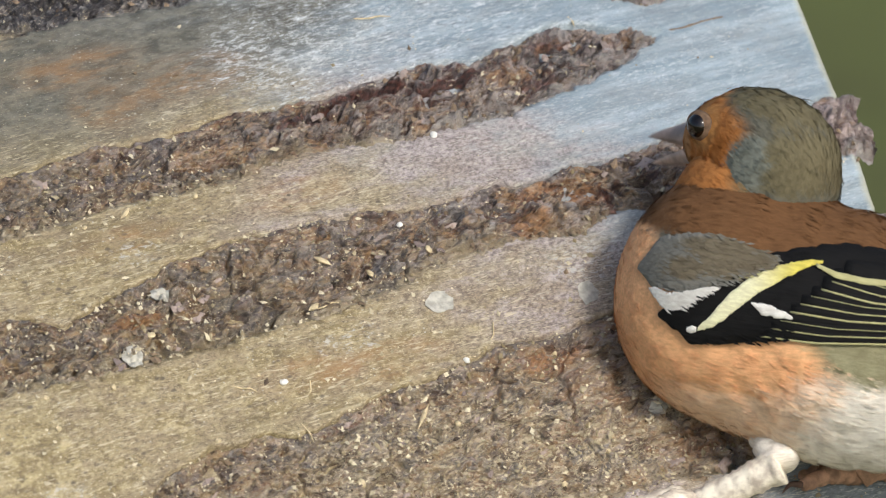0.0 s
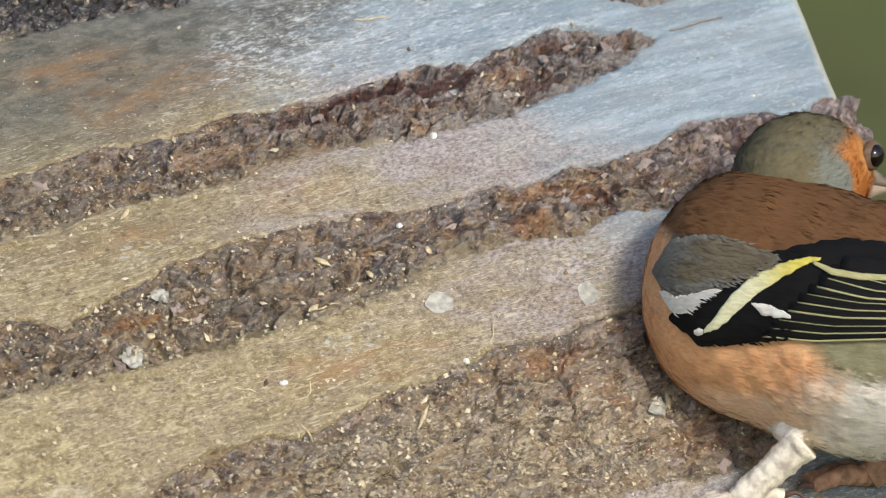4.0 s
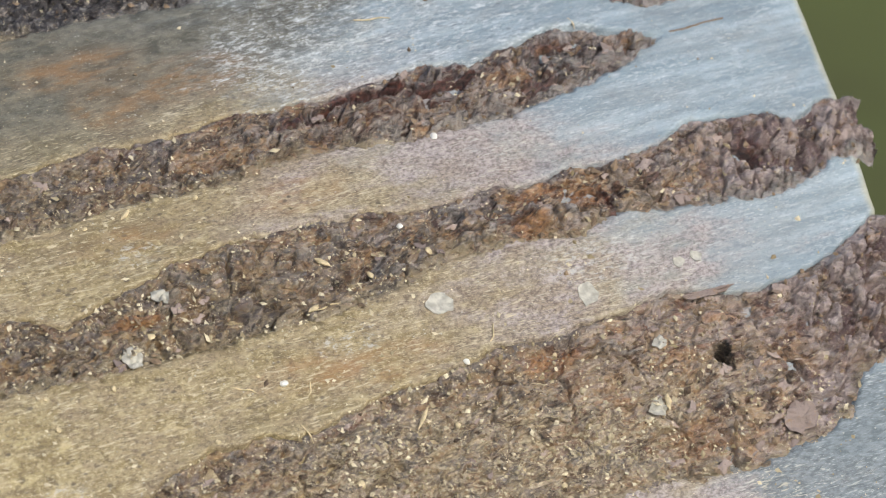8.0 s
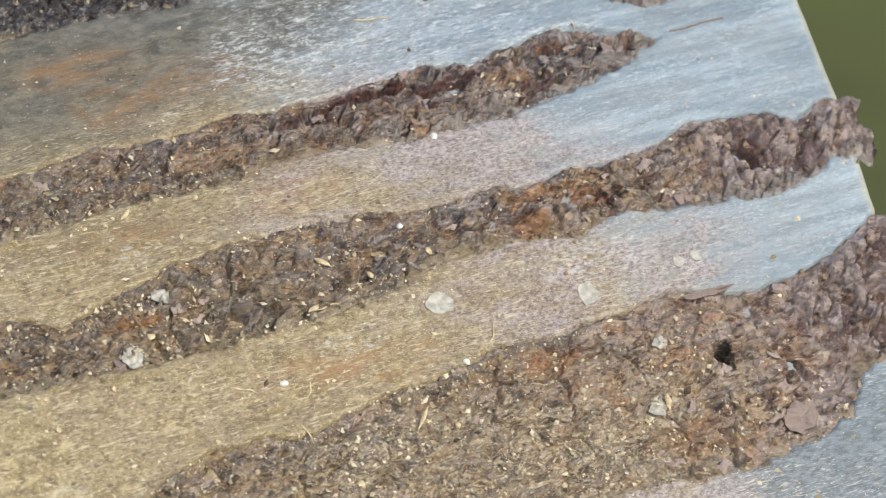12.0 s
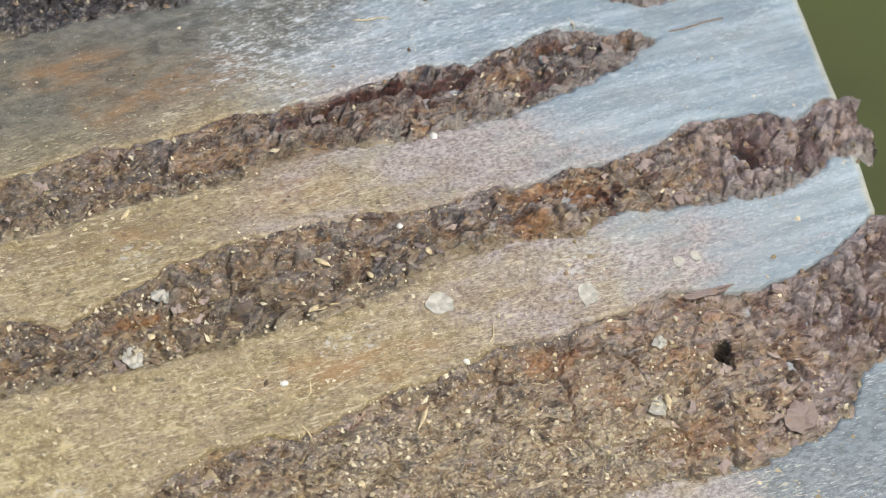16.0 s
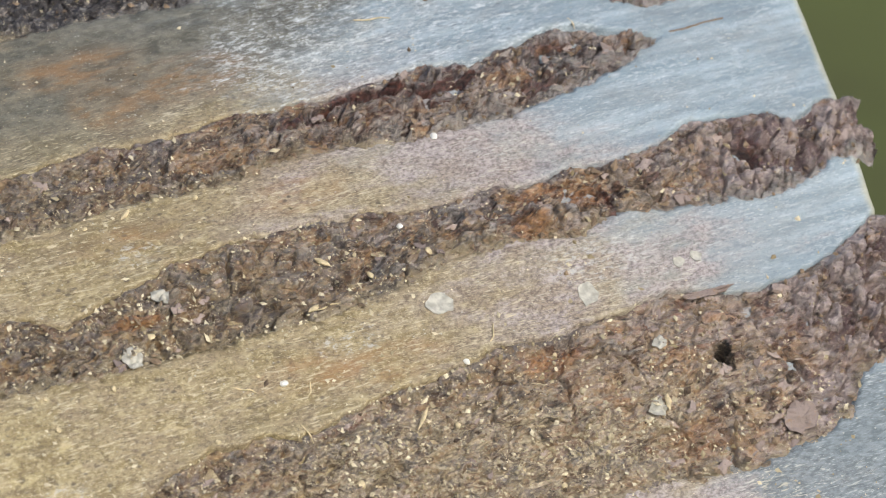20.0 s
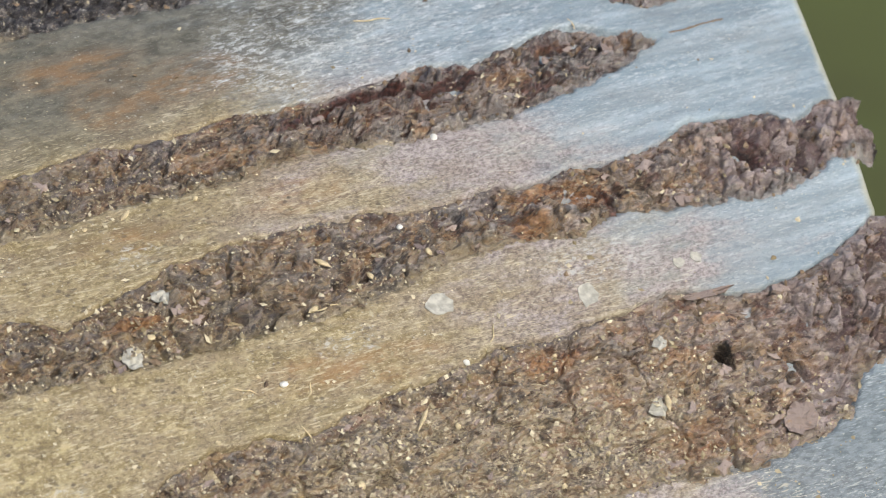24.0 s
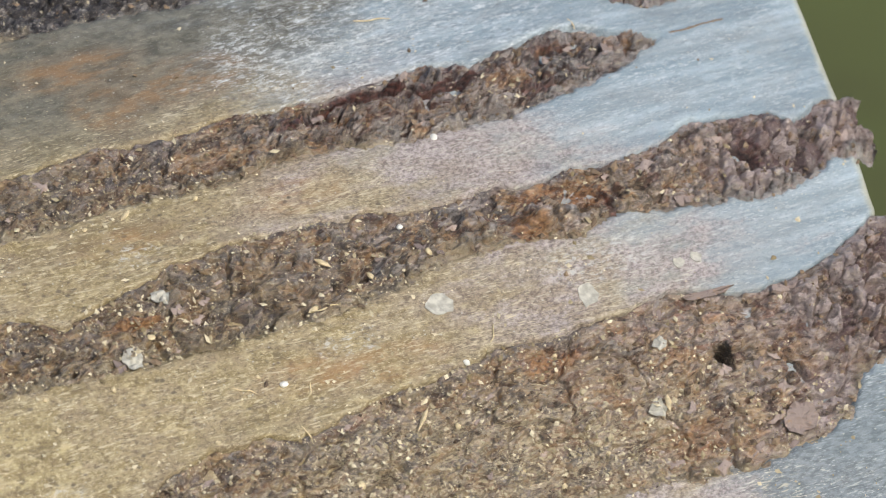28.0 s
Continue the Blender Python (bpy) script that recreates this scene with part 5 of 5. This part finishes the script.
def plate_mat():
    g = Nodes("bark_plate", 0.75, 0.35)
    info = g.add("ShaderNodeObjectInfo")
    n = g.noise(g.co, 900, 5, 0.65)
    c = g.mix(info.outputs["Random"], (0.22, 0.175, 0.16), (0.46, 0.37, 0.32))
    c = g.mix(g.ramp(n, 0.55, 0.68, 0, 0.7), c, (0.36, 0.24, 0.14))
    c = g.mix(g.ramp(n, 0.42, 0.30, 0, 0.7), c, (0.05, 0.04, 0.04))
    g.bump(n, 0.7, 0.0007)
    return g.done(c)


PLATE = plate_mat()
build_plates()
flake("bark_flake", 42.6, -22.4, [(-5.2, 0.2), (-3, 0.5), (0, 0.6), (3, 0.5), (5.6, 0.1), (4, -0.6), (0.5, -0.8), (-3.5, -0.5)], PLATE, "curled sliver of bark at the edge of the peeled wood", "bark flake", 0.5, 0.9, -4)
flake("bark_flake", 49.9, -49.6, [(-3.6, 0.6), (-2.2, 2.4), (0.6, 3.0), (3.2, 1.8), (3.8, -0.8), (1.6, -2.6), (-1.4, -2.4), (-3.4, -1.2)], PLATE, "broad mauve plate of bark standing off the log", "bark flake", 0.1, 0.3, 10)


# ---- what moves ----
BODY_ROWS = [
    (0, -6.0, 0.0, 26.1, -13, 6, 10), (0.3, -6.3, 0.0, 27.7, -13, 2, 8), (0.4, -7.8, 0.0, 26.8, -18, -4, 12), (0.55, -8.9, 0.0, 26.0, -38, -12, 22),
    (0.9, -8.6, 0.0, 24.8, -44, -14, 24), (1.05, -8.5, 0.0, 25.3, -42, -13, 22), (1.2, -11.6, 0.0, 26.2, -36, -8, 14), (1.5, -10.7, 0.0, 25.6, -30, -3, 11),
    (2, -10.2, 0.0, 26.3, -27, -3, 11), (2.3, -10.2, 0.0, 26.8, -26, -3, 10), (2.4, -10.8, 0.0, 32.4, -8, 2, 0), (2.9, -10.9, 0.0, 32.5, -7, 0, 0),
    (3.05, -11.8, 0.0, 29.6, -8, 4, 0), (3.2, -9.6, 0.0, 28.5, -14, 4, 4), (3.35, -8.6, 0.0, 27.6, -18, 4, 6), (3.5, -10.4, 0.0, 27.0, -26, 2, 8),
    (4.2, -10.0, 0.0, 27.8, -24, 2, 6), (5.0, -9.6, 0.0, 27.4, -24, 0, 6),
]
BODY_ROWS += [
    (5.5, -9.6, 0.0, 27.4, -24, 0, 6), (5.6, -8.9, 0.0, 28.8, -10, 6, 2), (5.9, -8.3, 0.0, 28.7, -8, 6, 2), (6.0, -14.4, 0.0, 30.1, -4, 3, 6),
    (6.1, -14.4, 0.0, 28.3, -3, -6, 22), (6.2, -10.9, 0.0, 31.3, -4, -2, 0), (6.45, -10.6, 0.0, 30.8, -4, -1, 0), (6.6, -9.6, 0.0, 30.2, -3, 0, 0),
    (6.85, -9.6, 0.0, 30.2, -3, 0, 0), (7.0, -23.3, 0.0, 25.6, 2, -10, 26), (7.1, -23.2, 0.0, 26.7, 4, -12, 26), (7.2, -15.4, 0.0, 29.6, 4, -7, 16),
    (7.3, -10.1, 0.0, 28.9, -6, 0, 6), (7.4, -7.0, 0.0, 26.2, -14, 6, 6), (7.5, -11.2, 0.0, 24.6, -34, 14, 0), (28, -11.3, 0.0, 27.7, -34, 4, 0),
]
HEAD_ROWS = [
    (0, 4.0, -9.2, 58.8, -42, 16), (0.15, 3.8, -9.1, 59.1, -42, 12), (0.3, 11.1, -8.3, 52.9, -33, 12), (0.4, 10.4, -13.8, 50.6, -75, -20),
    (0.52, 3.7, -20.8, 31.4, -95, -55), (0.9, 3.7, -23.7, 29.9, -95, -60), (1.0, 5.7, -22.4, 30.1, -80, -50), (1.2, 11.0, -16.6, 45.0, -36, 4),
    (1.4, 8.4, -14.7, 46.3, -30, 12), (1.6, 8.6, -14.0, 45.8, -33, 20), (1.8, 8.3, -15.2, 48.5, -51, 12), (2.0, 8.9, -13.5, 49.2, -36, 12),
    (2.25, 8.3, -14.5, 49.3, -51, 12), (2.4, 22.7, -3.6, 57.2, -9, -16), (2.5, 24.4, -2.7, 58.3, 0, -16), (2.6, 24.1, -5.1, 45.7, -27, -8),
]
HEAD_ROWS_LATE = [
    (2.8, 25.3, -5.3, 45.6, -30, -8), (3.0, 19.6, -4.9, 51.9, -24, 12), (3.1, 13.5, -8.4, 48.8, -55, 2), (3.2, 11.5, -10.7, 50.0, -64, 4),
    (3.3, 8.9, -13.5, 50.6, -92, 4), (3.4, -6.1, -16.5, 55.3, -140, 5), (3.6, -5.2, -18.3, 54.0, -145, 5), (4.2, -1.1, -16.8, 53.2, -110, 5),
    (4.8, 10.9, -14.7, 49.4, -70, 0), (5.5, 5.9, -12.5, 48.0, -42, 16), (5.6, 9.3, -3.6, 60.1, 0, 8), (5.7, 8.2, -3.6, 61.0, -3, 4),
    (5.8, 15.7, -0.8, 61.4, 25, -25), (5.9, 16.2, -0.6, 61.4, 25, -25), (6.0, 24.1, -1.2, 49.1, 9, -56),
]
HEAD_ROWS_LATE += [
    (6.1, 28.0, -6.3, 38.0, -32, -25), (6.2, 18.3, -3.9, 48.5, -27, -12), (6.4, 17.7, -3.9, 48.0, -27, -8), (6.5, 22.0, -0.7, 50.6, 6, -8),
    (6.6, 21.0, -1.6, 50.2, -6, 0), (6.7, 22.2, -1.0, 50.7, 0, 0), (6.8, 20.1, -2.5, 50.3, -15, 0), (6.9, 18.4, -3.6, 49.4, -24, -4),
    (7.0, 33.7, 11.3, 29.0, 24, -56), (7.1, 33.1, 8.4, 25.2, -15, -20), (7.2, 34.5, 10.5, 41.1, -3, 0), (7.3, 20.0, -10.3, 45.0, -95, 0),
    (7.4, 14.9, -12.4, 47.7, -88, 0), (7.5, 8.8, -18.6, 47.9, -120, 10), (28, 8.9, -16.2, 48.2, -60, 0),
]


def mm_pose(x, y, z, yaw, pitch, roll=0):
    return pose(x / 1000, y / 1000, z / 1000, roll, -pitch, yaw)


def motions():
    bird, body, wings, tail, head, jaw, neck, near_leg, far_leg = BIRD
    lean = pose(0, 0, 0, -12)
    rest = Matrix.Translation(FOOT) @ lean @ pose(0, 0, 0, 0, 0, 180)

    def off(x, y, z, turn):
        return Matrix.Translation(FOOT + Vector((x, y, z))) @ pose(0, 0, 0, -12 if x < 0.3 else 0) @ pose(0, 0, 0, 0, 0, turn)
    # it stands until it flies off, away from the cut end and down on to the lawn
    walk(bird, [(0, rest), (7.4, rest), (7.5, off(0.022, 0.004, -0.003, 172)), (7.6, off(0.095, 0.03, 0.012, 150)), (7.8, off(0.45, 0.25, 0.06, 120)),
                (8.3, off(2.6, 1.9, 0.05, 110)), (8.8, off(4.2, 3.4, -0.3595, 100)), (8.9, off(4.2, 3.4, -0.3595, 98)), (28, off(4.2, 3.4, -0.3595, 98))])
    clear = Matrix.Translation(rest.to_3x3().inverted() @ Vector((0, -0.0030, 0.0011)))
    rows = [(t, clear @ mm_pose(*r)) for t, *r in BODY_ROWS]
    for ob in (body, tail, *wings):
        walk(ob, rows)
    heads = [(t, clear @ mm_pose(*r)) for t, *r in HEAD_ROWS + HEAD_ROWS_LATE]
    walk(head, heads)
    # the neck fills the way from the shoulders to the head
    base = Vector((0.0225, 0, 0.004))
    for piece, share in zip(neck, (0.34, 0.72)):
        necks = []
        for t, m in heads:
            k = max(i for i in range(len(rows)) if rows[i][0] <= t)
            k2 = min(k + 1, len(rows) - 1)
            span = rows[k2][0] - rows[k][0]
            b = rows[k][1].lerp(rows[k2][1], (t - rows[k][0]) / span if span else 0)
            foot, top = b @ base, m @ Vector((-0.001, 0, -0.007))
            up = (top - foot).normalized()
            ahead = b.to_quaternion().slerp(m.to_quaternion(), share) @ Vector((1, 0, 0.15))
            side = up.cross(ahead).normalized()
            turn = Matrix((side.cross(up), side, up)).transposed().to_4x4()
            necks.append((t, Matrix.Translation(foot.lerp(top, share)) @ turn))
        walk(piece, necks)
    # the bill gapes now and then
    hinge = Vector((0.013, 0, -0.0046))
    gapes = [(0, 20), (0.15, 20), (0.3, 12), (0.45, 0), (1.15, 4), (1.4, 10), (1.7, 6), (2.0, 16), (2.2, 4), (2.4, 2), (5.5, 2), (6.0, 6), (6.2, 3), (7.0, 5), (7.2, 4), (7.4, 0), (28, 0)]
    walk(jaw, [(t, Matrix.Translation(hinge) @ Matrix.Rotation(radians(g), 4, "Y") @ Matrix.Translation(-hinge)) for t, g in gapes])
    # one hop sideways
    steps = [(0, -4, 10.7, -2.6), (0.5, 0, 12.5, -1.9), (1, 13, 10.3, 1.2), (1.5, 23, 4, 0.1), (2, 21, 3.5, 0.2), (2.5, 13, 2.4, 0.4), (3, 8, 3.6, -1.4), (3.5, 13, 4.6, -1.1), (5.6, 10, 3.3, -0.4), (6.5, 8, 2.6, -0.7), (7, 5, 1.7, -1), (7.2, 2, 1.9, -1.8), (7.4, 0, 3.7, -1.9), (28, 0, 3.7, -1.9)]
    walk(near_leg, [(t, mm_pose(dx, 5.5, dz + 1.9, 0, -pitch)) for t, pitch, dx, dz in steps])
    walk(far_leg, [(0, pose(0.002, 0, 0)), (1.05, pose(0.002, 0, 0)), (1.15, pose(0, 0, 0)), (28, pose(0, 0, 0))])


motions()
